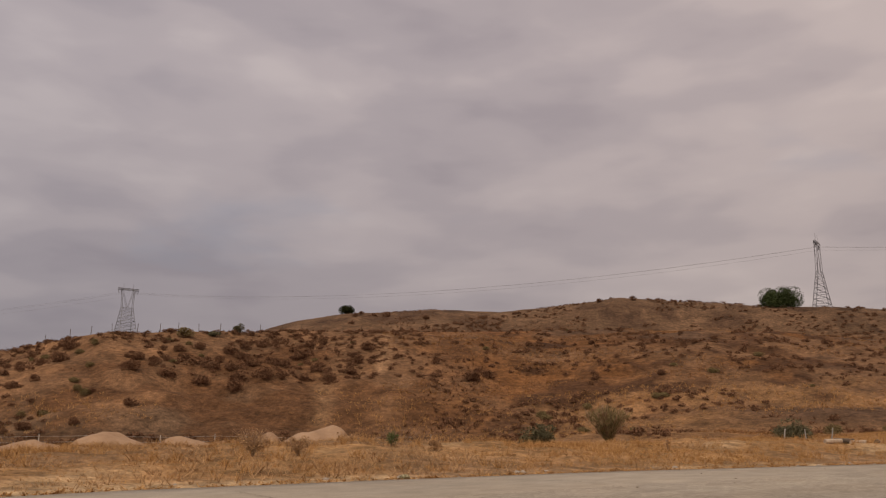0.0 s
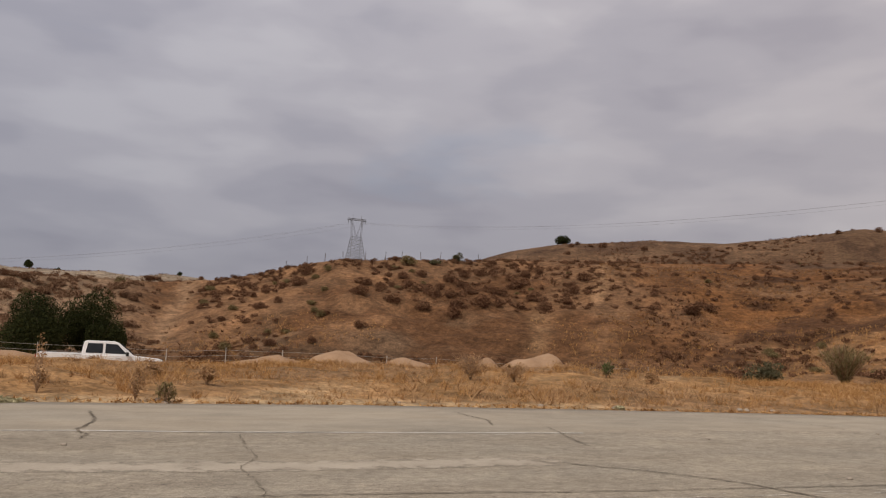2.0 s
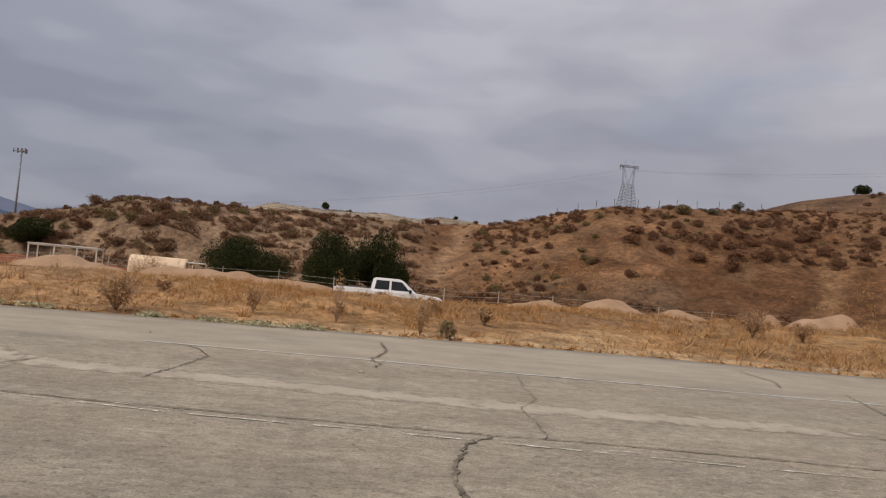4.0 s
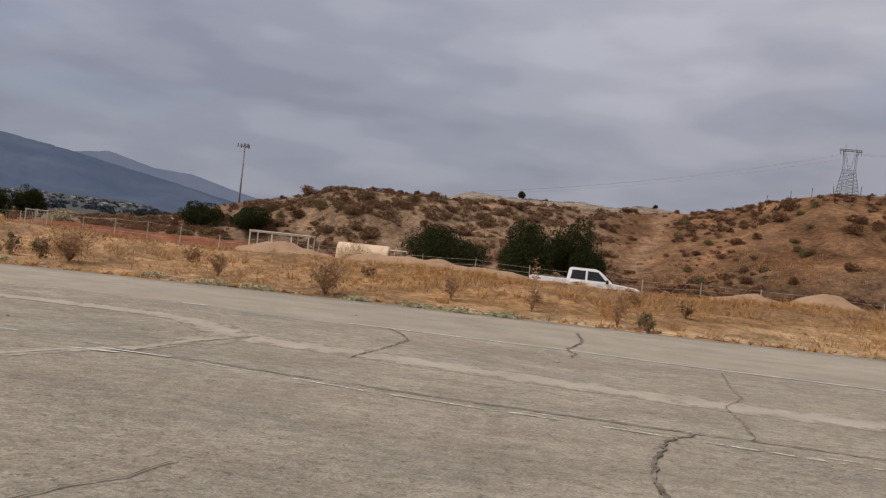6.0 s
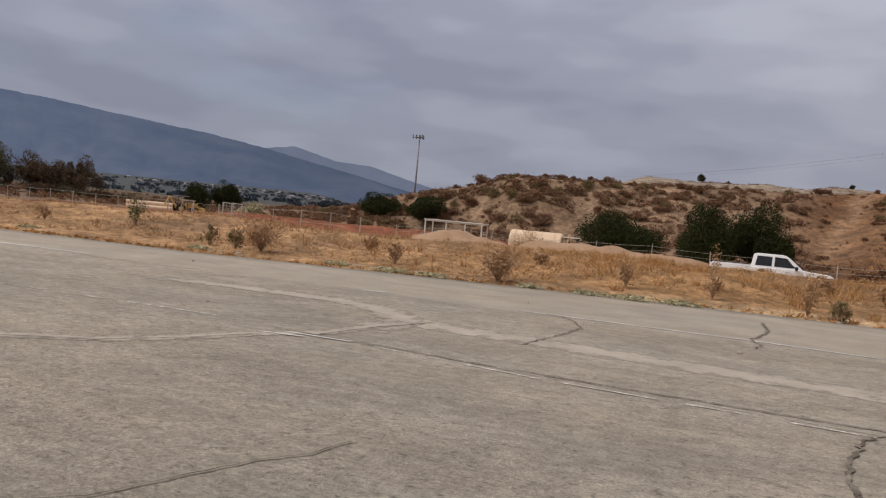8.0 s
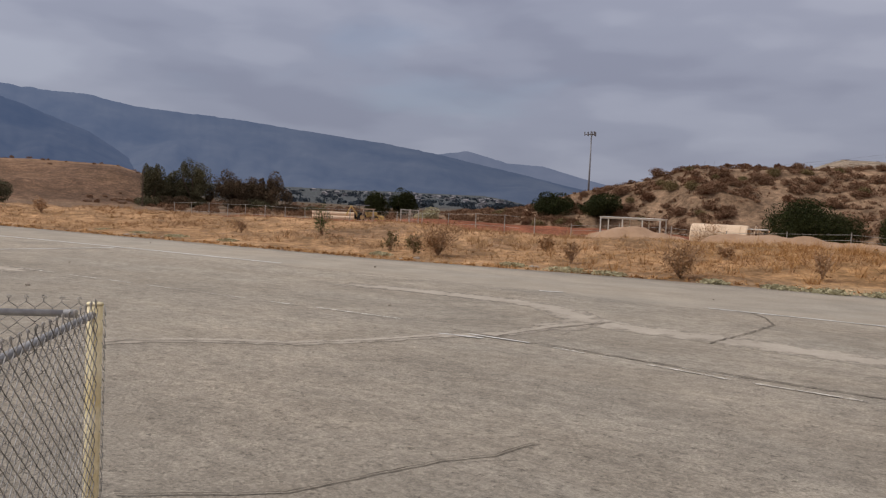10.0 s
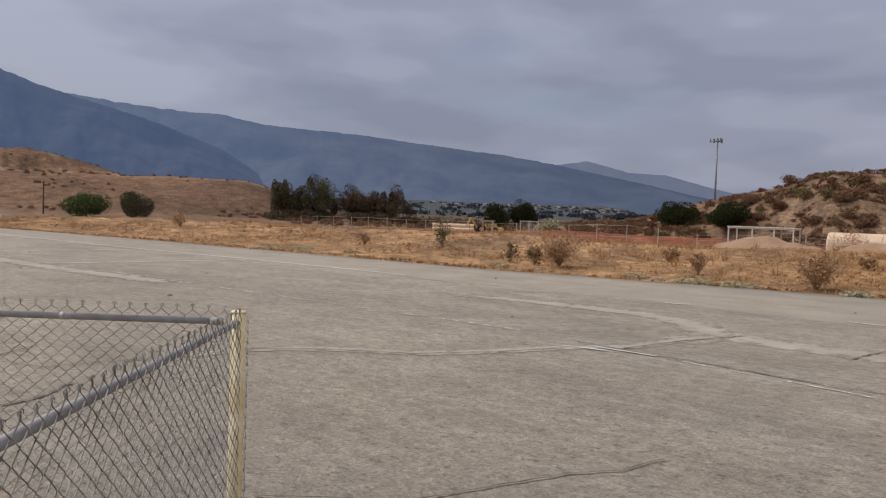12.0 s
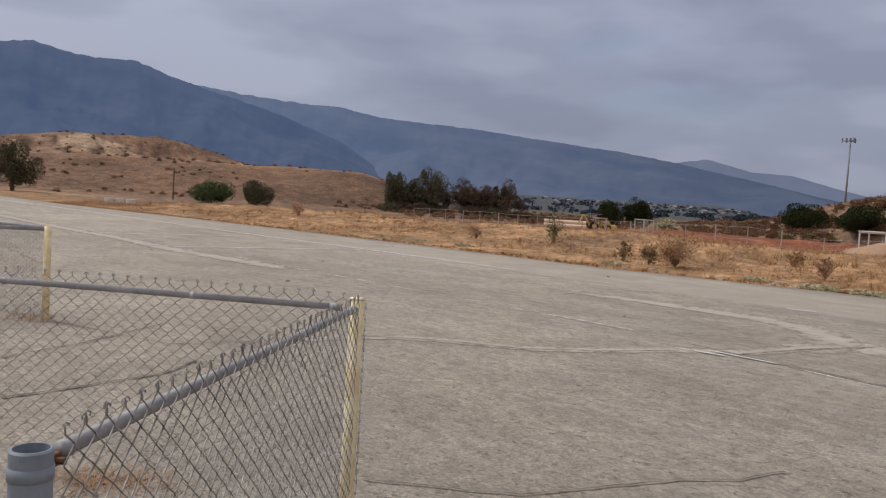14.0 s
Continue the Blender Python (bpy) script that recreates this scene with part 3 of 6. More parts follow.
    lay(hill * smooth(n1 + 0.4 * n3, 0.2, 0.5) * 0.8, (0.211, 0.112, 0.056))
    # golden grass on the open slopes
    gold = smooth(b, 12, 4) * smooth(b, -60, -40)
    lay(hill * gold * smooth(n2 + 0.6 * n1, -0.25, 0.25), (0.15, 0.067, 0.026))
    lay(hill * gold * smooth(n1 + 0.7 * n3, 0.02, 0.3) * 0.92, (0.07, 0.034, 0.017))
    lay(hill * smooth(s, 0.9, 1.05) * smooth(s, 1.9, 1.2) * smooth(b, 16, 8) * smooth(n1, -0.3, 0.2), (0.235, 0.1, 0.036))
    # dark foot of the slope, track and slides of pale soil
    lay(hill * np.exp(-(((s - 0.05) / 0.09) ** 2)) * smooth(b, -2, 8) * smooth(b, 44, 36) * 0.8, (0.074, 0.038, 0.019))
    lay(hill * np.exp(-(((b - 15.0 - 1.6 * (1 - np.clip(s, 0, 1)) - 0.5 * n1) / 0.8) ** 2)) * smooth(s, 0.0, 0.15) * smooth(s, 0.6, 0.35) * smooth(n1 + n3, -0.5, 0.3) * 0.8, (0.231, 0.135, 0.070))
    lay(hill * np.exp(-(((b - 11.2 - 2.0 * (1 - np.clip(s, 0, 1))) / 0.45) ** 2)) * smooth(s, 0.4, 0.6) * smooth(n3, -0.5, 0.2) * 0.85, (0.26, 0.155, 0.085))
    lay(hill * np.exp(-(((b - 39.5 - 2.5 * (1 - np.clip(s, 0, 1)) - 0.5 * n1) / 0.75) ** 2)) * smooth(s, 0.1, 0.35) * smooth(n3, -0.6, 0.1), (0.25, 0.15, 0.085))
    # paler soil between the bushes of the left-hand hill
    lay(hill * smooth(b, 41, 46) * 0.75, (0.235, 0.158, 0.1))
    lay(hill * smooth(b, 41, 46) * smooth(n1 + 0.5 * n3, 0.1, 0.5) * 0.7, (0.165, 0.1, 0.058))
    # rubble at the foot of the right-hand slope
    lay(hill * smooth(s, -0.1, 0.0) * smooth(s + 0.25 * n1 + 0.12 * n3, 0.44, 0.34) * smooth(b, 4, -2) * smooth(n3 + n1, -0.6, 0.0), (0.215, 0.116, 0.054))
    lay(hill * gold * smooth(fbm(x, y, 16, 141), 0.05, 0.3) * smooth(s, 0.1, 0.25), (0.105, 0.06, 0.035))
    # pale heaps behind, scrub on the back ridge
    lay(smooth(d, 170, 195) * smooth(b, 34, 37) * smooth(b, 60, 56) * smooth(d, 400, 300), (0.25, 0.195, 0.14))
    lay(smooth(d, 165, 185) * smooth(b, 24, 20) * smooth(b, -75, -45) * 0.95, (0.135, 0.08, 0.046))
    lay(smooth(d, 165, 185) * smooth(b, 24, 20) * smooth(n1 + 0.5 * n3, 0.0, 0.3) * smooth(b, -75, -45) * 0.8, (0.075, 0.042, 0.025))
    mesa = smooth(d, 150, 185) * smooth(b, 94, 98)
    lay(mesa, (0.19, 0.112, 0.066))
    lay(mesa * smooth(n2 + 0.5 * n1, -0.1, 0.3) * 0.8, (0.14, 0.085, 0.052))
    lay(mesa * smooth(d, 225, 240) * smooth(d, 275, 260), (0.27, 0.165, 0.095))
    lay(mesa * smooth(d, 262, 285) * smooth(n1, -0.1, 0.3), (0.36, 0.25, 0.16))
    lay(mesa * smooth(d, 262, 280) * smooth(d, 315, 300) * smooth(fbm(b * 6, d * 0.15, 3, 151), 0.0, 0.35) * smooth(b, 110, 112), (0.1, 0.062, 0.038))
    lay(mesa * smooth(d, 308, 316) * smooth(n1, -0.3, 0.1), (0.1, 0.066, 0.042))
    lay(mesa * smooth(b, 107, 102) * smooth(d, 232, 215) * smooth(n1, -0.5, 0.2) * 0.85, (0.115, 0.068, 0.042))
    valley = smooth(d, 135, 200) * smooth(b, 72, 77) * smooth(b, 98, 95)
    lay(valley, (0.125, 0.09, 0.058))
    # haze over the far land, put into its colour as a blue-grey
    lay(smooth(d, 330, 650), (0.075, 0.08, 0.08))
    at_ = me.attributes.new("zone", "FLOAT_COLOR", "POINT")
    at_.data.foreach_set("color", np.concatenate([col, np.ones((len(col), 1))], 1).astype(np.float32).ravel())
    me.polygons.foreach_set("use_smooth", np.ones(len(me.polygons), bool))
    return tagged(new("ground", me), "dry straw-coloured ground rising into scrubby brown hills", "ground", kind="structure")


build_ground()


def build_range(name, table, d0, depth, mat, seed, label):
    """A far mountain range: spurs and gullies running down from its crest."""
    b0, b1 = table[0][0], table[-1][0]
    bs = np.arange(b0, b1 + 0.01, 0.12)
    ss = np.concatenate([np.linspace(0, 1, 46), [1.12, 1.35]])
    S, Bd = np.meshgrid(ss, bs, indexing="ij")
    crest = EYE + d0 * np.tan(np.radians(knots(Bd, table)))
    D = d0 - depth * (1 - S)
    x, y = -np.sin(np.radians(Bd)) * D, np.cos(np.radians(Bd)) * D
    spur = fbm(Bd * 45 + 190 * S, S * 330 - Bd * 6, 210, seed, 5, 0.52)
    f = np.clip(S, 0, 1)
    z = -30 + (crest + 30) * (0.35 * f + 0.65 * f**1.6) + crest * 0.42 * spur * (f * (1 - f)) * 2.4 - np.maximum(S - 1, 0) * crest * 1.5
    z = z + crest * 0.018 * fbm(Bd, S, 0.7, seed + 9, 5, 0.6) * smooth(f, 0.6, 1.0)
    ns, nb = S.shape
    i = np.arange(ns - 1)[:, None] * nb + np.arange(nb - 1)[None]
    faces = np.stack([i, i + 1, i + nb + 1, i + nb], -1).reshape(-1, 4)
    me = mesh_of(name, np.stack([x, y, z], -1).reshape(-1, 3), faces, mat)
    me.polygons.foreach_set("use_smooth", np.ones(len(me.polygons), bool))
    return tagged(new(name, me), label, "mountain", kind="structure")


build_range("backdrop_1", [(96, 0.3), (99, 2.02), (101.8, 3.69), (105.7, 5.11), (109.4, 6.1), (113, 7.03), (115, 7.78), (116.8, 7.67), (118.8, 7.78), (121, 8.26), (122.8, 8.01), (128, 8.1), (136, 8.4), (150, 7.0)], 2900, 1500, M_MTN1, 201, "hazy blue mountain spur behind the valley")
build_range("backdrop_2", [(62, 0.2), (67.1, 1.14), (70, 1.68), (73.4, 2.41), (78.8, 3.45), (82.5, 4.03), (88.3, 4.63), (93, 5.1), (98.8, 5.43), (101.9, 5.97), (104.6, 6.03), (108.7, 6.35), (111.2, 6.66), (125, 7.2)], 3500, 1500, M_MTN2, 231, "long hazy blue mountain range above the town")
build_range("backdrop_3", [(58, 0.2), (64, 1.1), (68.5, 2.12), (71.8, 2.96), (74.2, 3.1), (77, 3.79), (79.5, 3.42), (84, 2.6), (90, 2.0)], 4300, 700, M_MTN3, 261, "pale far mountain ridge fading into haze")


# ---- runway ----
def ribbon(points, width, up, jitter=0.0, step=0.25, seed=0):
    """A flat strip along points given by metres along and across the runway."""
    g = np.random.default_rng(seed)
    pts = np.asarray(points, float)
    seg = np.hypot(*np.diff(pts, axis=0).T)
    cum = np.concatenate([[0], np.cumsum(seg)])
    t = np.linspace(0, cum[-1], max(3, int(cum[-1] / step)))
    c = np.stack([np.interp(t, cum, pts[:, 0]), np.interp(t, cum, pts[:, 1])], 1)
    if jitter:
        c[1:-1] += (fbm(t[1:-1], t[1:-1] * 0 + seed, 1.2, seed)[:, None] * [[1, -1]] + g.normal(0, 0.25, (len(t) - 2, 2))) * jitter
    tan = np.gradient(c, axis=0)
    nrm = np.stack([-tan[:, 1], tan[:, 0]], 1)
    nrm /= np.linalg.norm(nrm, axis=1)[:, None] + 1e-9
    wd = width * (1 + (g.uniform(-0.5, 0.6, len(t)) if jitter > 0.02 else g.uniform(-0.08, 0.08, len(t))))[:, None]
    L, R = c + nrm * wd / 2, c - nrm * wd / 2
    q = np.stack([L, c, R], 1).reshape(-1, 2)
    x, y = (q[:, 0] - q[:, 1]) / math.sqrt(2), (q[:, 0] + q[:, 1]) / math.sqrt(2)
    v = np.stack([x, y, plane(x, y) + up], 1)
    i = np.arange(len(t) - 1) * 3
    return v, np.concatenate([np.stack([i, i + 1, i + 4, i + 3], 1), np.stack([i + 1, i + 2, i + 5, i + 4], 1)])


def build_runway():
    us, ws = np.linspace(-110, 120, 116), np.concatenate([np.linspace(-30, 12, 15), [EDGE - 1.2, EDGE - 0.25]])
    U, W = np.meshgrid(us, ws, indexing="ij")
    W = W.copy()
    W[:, -2:] += edge(us)[:, None]
    W[:, -1] += 0.22 * fbm(us * 0.9, us * 0, 3, 5)
    x, y = (U - W) / math.sqrt(2), (U + W) / math.sqrt(2)
    nu, nw = U.shape
    top = np.stack([x, y, plane(x, y)], -1).reshape(-1, 3)
    i = np.arange(nu - 1)[:, None] * nw + np.arange(nw - 1)[None]
    faces = np.stack([i, i + nw, i + nw + 1, i + 1], -1).reshape(-1, 4)
    outer = np.arange(nu) * nw + nw - 1
    low = top[outer] - [0, 0, 0.12]
    n0 = len(top)
    k = np.arange(nu - 1)
    side = np.stack([outer[:-1], outer[1:], n0 + k + 1, n0 + k], 1)
    me = mesh_of("runway", np.concatenate([top, low]), np.concatenate([faces, side]), M_RUNWAY)
    road = tagged(new("runway", me), "cracked weathered grey asphalt runway with faded lines", "runway", kind="structure")

    def strip(name, pts, width, up, mat, jitter=0.0, step=0.25, seed=0, label=""):
        v, f = ribbon(pts, width, up, jitter, step, seed)
        me = mesh_of(name, v, f, mat)
        n = len(v) // 3
        run = np.minimum(np.arange(n), np.arange(n)[::-1]) * step
        mid = np.clip(run / max(1.2 * width, 0.1), 0, 1)
        side = np.stack([np.zeros(n), mid, np.zeros(n)], 1).ravel()
        me.attributes.new("side", "FLOAT", "POINT").data.foreach_set("value", side.astype(np.float32))
        part(name, me, mat, road, label)

    # pale sealed bands
    strip("sealed_band", [(-5.6, 12.2), (-5.0, 11.55), (-4.3, 11.15), (-2.6, 11.08), (-1, 10.86), (0, 10.78), (1.8, 10.6), (6.5, 10.7)], 0.85, 0.004, M_SEAL, 0.02, 0.4, 1, "pale sealed band")
    strip("sealed_band", [(-10.2, 12.3), (-9.4, 12.42), (-8.4, 12.55), (-6.9, 12.57), (-6.0, 12.45), (-5.2, 11.9), (-4.75, 11.15), (-4.8, 9.9)], 0.7, 0.005, M_SEAL, 0.02, 0.3, 2)
    strip("sealed_band", [(-4.7, 11.2), (-4.95, 9.4), (-5.5, 8.6), (-5.85, 7.75), (-6.3, 6.95), (-7.0, 6.45), (-7.6, 5.8), (-7.8, 4.7)], 0.32, 0.006, M_SEAL, 0.02, 0.3, 3)
    strip("sealed_band", [(-70, 8.6), (-36, 8.5), (-29, 8.5), (-24, 8.7), (-20, 8.6), (-15, 9.0)], 0.75, 0.004, M_SEAL, 0.02, 0.6, 4)
    # painted lines
    strip("edge_line", [(-60, 14.1), (-28, 14.35), (-20, 14.7), (-14.15, 14.75)], 0.15, 0.008, M_LINE, 0, 0.5, 11, "worn white line")
    strip("edge_line", [(-7.15, 14.53), (-6.7, 14.68)], 0.12, 0.008, M_LINE, 0, 0.3, 12, "worn white line")
    strip("edge_line", [(-3.95, 14.52), (0, 14.5), (2, 14.3), (9, 14.2)], 0.09, 0.008, M_LINE, 0.012, 0.3, 13, "worn white line")
    strip("edge_line", [(6.68, 13.97), (7.35, 13.95)], 0.08, 0.008, M_PAINT, 0, 0.3, 14, "worn white line")
    g = np.random.default_rng(19)
    line_u, line_w = [-4.4, -2.6, -2.0, -0.2, 1.8, 3.6, 5.8, 20], [8.95, 8.63, 8.53, 8.42, 8.24, 8.05, 7.9, 7.4]
    u0, k = -4.3, 0
    while u0 < 16:
        u1 = u0 + g.uniform(0.25, 1.1)
        uu = np.linspace(u0, u1, 4)
        ww = np.interp(uu, line_u, line_w)
        strip("centre_dash", list(zip(uu, ww)), g.uniform(0.03, 0.06), 0.008, M_PAINT, 0.012, 0.08, 20 + k, "chipped white dash")
        if k % 3:
            strip("centre_dash", list(zip(uu + 0.2, ww + 0.13)), 0.02, 0.008, M_PAINT, 0.02, 0.08, 80 + k, "chipped white dash")
        u0, k = u1 + g.uniform(0.06, 0.4), k + 1
    for k, (u0, u1) in enumerate(((-18, -16.6), (-15.8, -14.6), (-14.2, -12.3), (-12.0, -10.9), (-10.6, -9.6), (-9.2, -8.5), (-8.2, -6.6))):
        strip("old_dash", [(u0, 9.2 + 0.03 * k), (u1, 9.22 + 0.03 * k)], 0.06, 0.008, M_PAINT, 0.025, 0.12, 130 + k, "almost worn-off white dash")
    strip("bright_dash", [(-5.58, 8.74), (-5.0, 8.83)], 0.07, 0.011, M_LINE, 0, 0.2, 61, "worn white line")
    strip("bright_dash", [(-5.3, 8.98), (-4.45, 8.96)], 0.06, 0.011, M_LINE, 0, 0.2, 65, "worn white line")
    strip("cross_line", [(-20.9, 9.0), (-20.2, 14.4)], 0.16, 0.008, M_LINE, 0, 0.4, 62, "worn white line")
    strip("cross_line", [(-26.4, 8.9), (-25.8, 13.9)], 0.16, 0.008, M_LINE, 0, 0.4, 63, "worn white line")
    # joints and cracks
    cracks = [
        ([(-5.6, 9.12), (-4.1, 8.99), (-2.9, 8.84), (-1.5, 8.74), (0.5, 8.66), (2.7, 8.62), (6.1, 8.35), (20, 7.9)], 0.05, 0.035),
        ([(-2.5, 13.1), (-0.4, 13.5), (1.5, 13.2), (9, 13.1)], 0.02, 0.04),
        ([(1.2, 8.6), (1.15, 8.55), (0.9, 8.15), (0.72, 7.4), (0.66, 6.5), (0.7, 6.1), (0.4, 5.2)], 0.07, 0.06),
        ([(0.04, 17.9), (0.18, 16.5), (-0.1, 14.65), (0.05, 14.0), (-0.02, 13.5)], 0.075, 0.07),
        ([(2.34, 13.9), (2.2, 12.5), (2.16, 11.4), (1.81, 10.46), (1.87, 9.6), (1.77, 8.65)], 0.022, 0.07),
        ([(8.08, 18.5), (8.1, 16.6), (7.7, 15.6)], 0.05, 0.08),
        ([(8.8, 15.3), (8.4, 14.0), (7.9, 12.4)], 0.04, 0.08),
        ([(-2.82, 10.65), (-2.7, 11.7), (-2.6, 12.9), (-2.58, 13.15), (-2.85, 13.9), (-3.2, 14.45)], 0.045, 0.05),
        ([(-3.77, 2.97), (-3.12, 3.55), (-2.97, 4.0), (-2.76, 4.6), (-2.58, 4.84), (-2.5, 5.3)], 0.026, 0.02),
        ([(-9.8, 3.0), (-8.0, 3.6), (-7.75, 4.7), (-7.6, 5.8), (-7.0, 6.4), (-6.3, 6.9), (-5.82, 7.7), (-5.45, 8.6)], 0.035, 0.025),
        ([(-4.97, 9.15), (-4.8, 10.3), (-4.4, 11.5)], 0.04, 0.03),
        ([(-6.5, 1.75), (-6.6, 2.36), (-6.8, 3.1), (-7.16, 3.5)], 0.06, 0.035),
        ([(-7.95, 2.06), (-8.35, 2.84), (-9.2, 4.0)], 0.045, 0.04),
        ([(6.4, 10.4), (6.88, 10.0), (7.5, 9.3), (7.94, 8.56), (8.13, 7.5)], 0.07, 0.04),
        ([(15, 18.5), (17, 16.5), (16.5, 14.2)], 0.05, 0.1),
        ([(22, 18), (26, 16.5), (28, 15)], 0.05, 0.1),
        ([(-40, 6), (-24, 5.2), (-16, 4.6)], 0.04, 0.08),
    ]
    for k, (pts, wd, j) in enumerate(cracks):
        strip("crack", pts, wd * 0.55, 0.0125, M_CRACK, j, 0.07, 100 + k, "dark crack")


build_runway()


# ---- growth ----
def foliage(n, radii, leaf, lumps, seed, low=0.0, fill=0.35, spread=0.82, size_of=(0.2, 0.46)):
    """Many small leaves in an uneven crown of lumps; stands on z = low."""
    g = np.random.default_rng(seed)
    rx, ry, rz = radii
    cen = g.normal(0, 1, (lumps, 3))
    cen /= np.linalg.norm(cen, axis=1)[:, None]
    cen *= g.uniform(0.25, spread, (lumps, 1))
    cen[:, 2] = np.abs(cen[:, 2]) * 0.9 - 0.05
    size = g.uniform(*size_of, lumps)
    k = g.integers(0, lumps, n)
    dirn = g.normal(0, 1, (n, 3))
    dirn /= np.linalg.norm(dirn, axis=1)[:, None]
    rad = size[k] * (1 - fill * g.uniform(0, 1, n) ** 2)
    p = cen[k] + dirn * rad[:, None]
    p = p * [rx, ry, rz]
    p[:, 2] += rz * 0.36
    p[:, 2] = np.where(p[:, 2] < 0, -p[:, 2] * 0.3, p[:, 2]) + low
    a, b = g.normal(0, 1, (n, 3)), g.normal(0, 1, (n, 3))
    a /= np.linalg.norm(a, axis=1)[:, None]
    b -= (a * b).sum(1)[:, None] * a
    b /= np.linalg.norm(b, axis=1)[:, None]
    s = leaf * g.uniform(0.6, 1.4, (n, 1))
    v = np.stack([p - a * s * 0.5, p + b * s * 0.55, p + a * s * 0.6], 1).reshape(-1, 3)
    return v, np.arange(3 * n).reshape(-1, 3)


def twigs(n, height, spread, r, seed, n_seg=3):
    """Thin stems fanning up from one root."""
    g = np.random.default_rng(seed)
    paths = []
    for _ in range(n):
        a, l = g.uniform(0, 2 * np.pi), height * g.uniform(0.55, 1.0)
        s = spread * g.uniform(0.2, 1.0)
        t = np.linspace(0, 1, n_seg)[:, None]
        paths.append(np.concatenate([np.cos(a) * s * t**1.4, np.sin(a) * s * t**1.4, l * t], 1) + g.normal(0, 0.02, (n_seg, 3)) * t)
    return tubes(paths, r, 3)


def blades(pos, count, h, wd, lean, seed):
    """Grass blades: count at each place, each one thin triangle."""
    g = np.random.default_rng(seed)
    n = len(pos) * count
    p = np.repeat(pos, count, 0)
    hh = np.repeat(h, count) * g.uniform(0.45, 1.15, n)
    p = p + np.stack([g.normal(0, 1, n) * hh * 0.28, g.normal(0, 1, n) * hh * 0.28, np.full(n, -0.04)], 1)
    a = g.uniform(0, 2 * np.pi, n)
    side = np.stack([np.cos(a), np.sin(a), np.zeros(n)], 1) * (wd * g.uniform(0.6, 1.5, n))[:, None]
    tip = np.stack([g.normal(0, lean, n) * hh, g.normal(0, lean, n) * hh, hh], 1)
    v = np.stack([p - side / 2, p + side / 2, p + tip], 1).reshape(-1, 3)
    return v, np.arange(3 * n).reshape(-1, 3)


def stuff(name, v, f, mat, label, category):
    return tagged(new(name, mesh_of(name, v, f, mat)), label, category, kind="stuff")


def to_xyz(u, w):
    w = w + edge(u)
    x, y = (u - w) / math.sqrt(2), (u + w) / math.sqrt(2)
    return np.stack([x, y, land(x, y)], 1)


M_DUSTY = rough_mat("dusty_straw", (0.3, 0.18, 0.085), (0.58, 0.385, 0.205), random_by="island", rough=0.9, blend=(0.0, 1.0))
M_HILLGRASS = rough_mat("rusty_dry_grass", (0.18, 0.085, 0.034), (0.4, 0.215, 0.095), random_by="island", rough=0.95, blend=(0.0, 1.0))


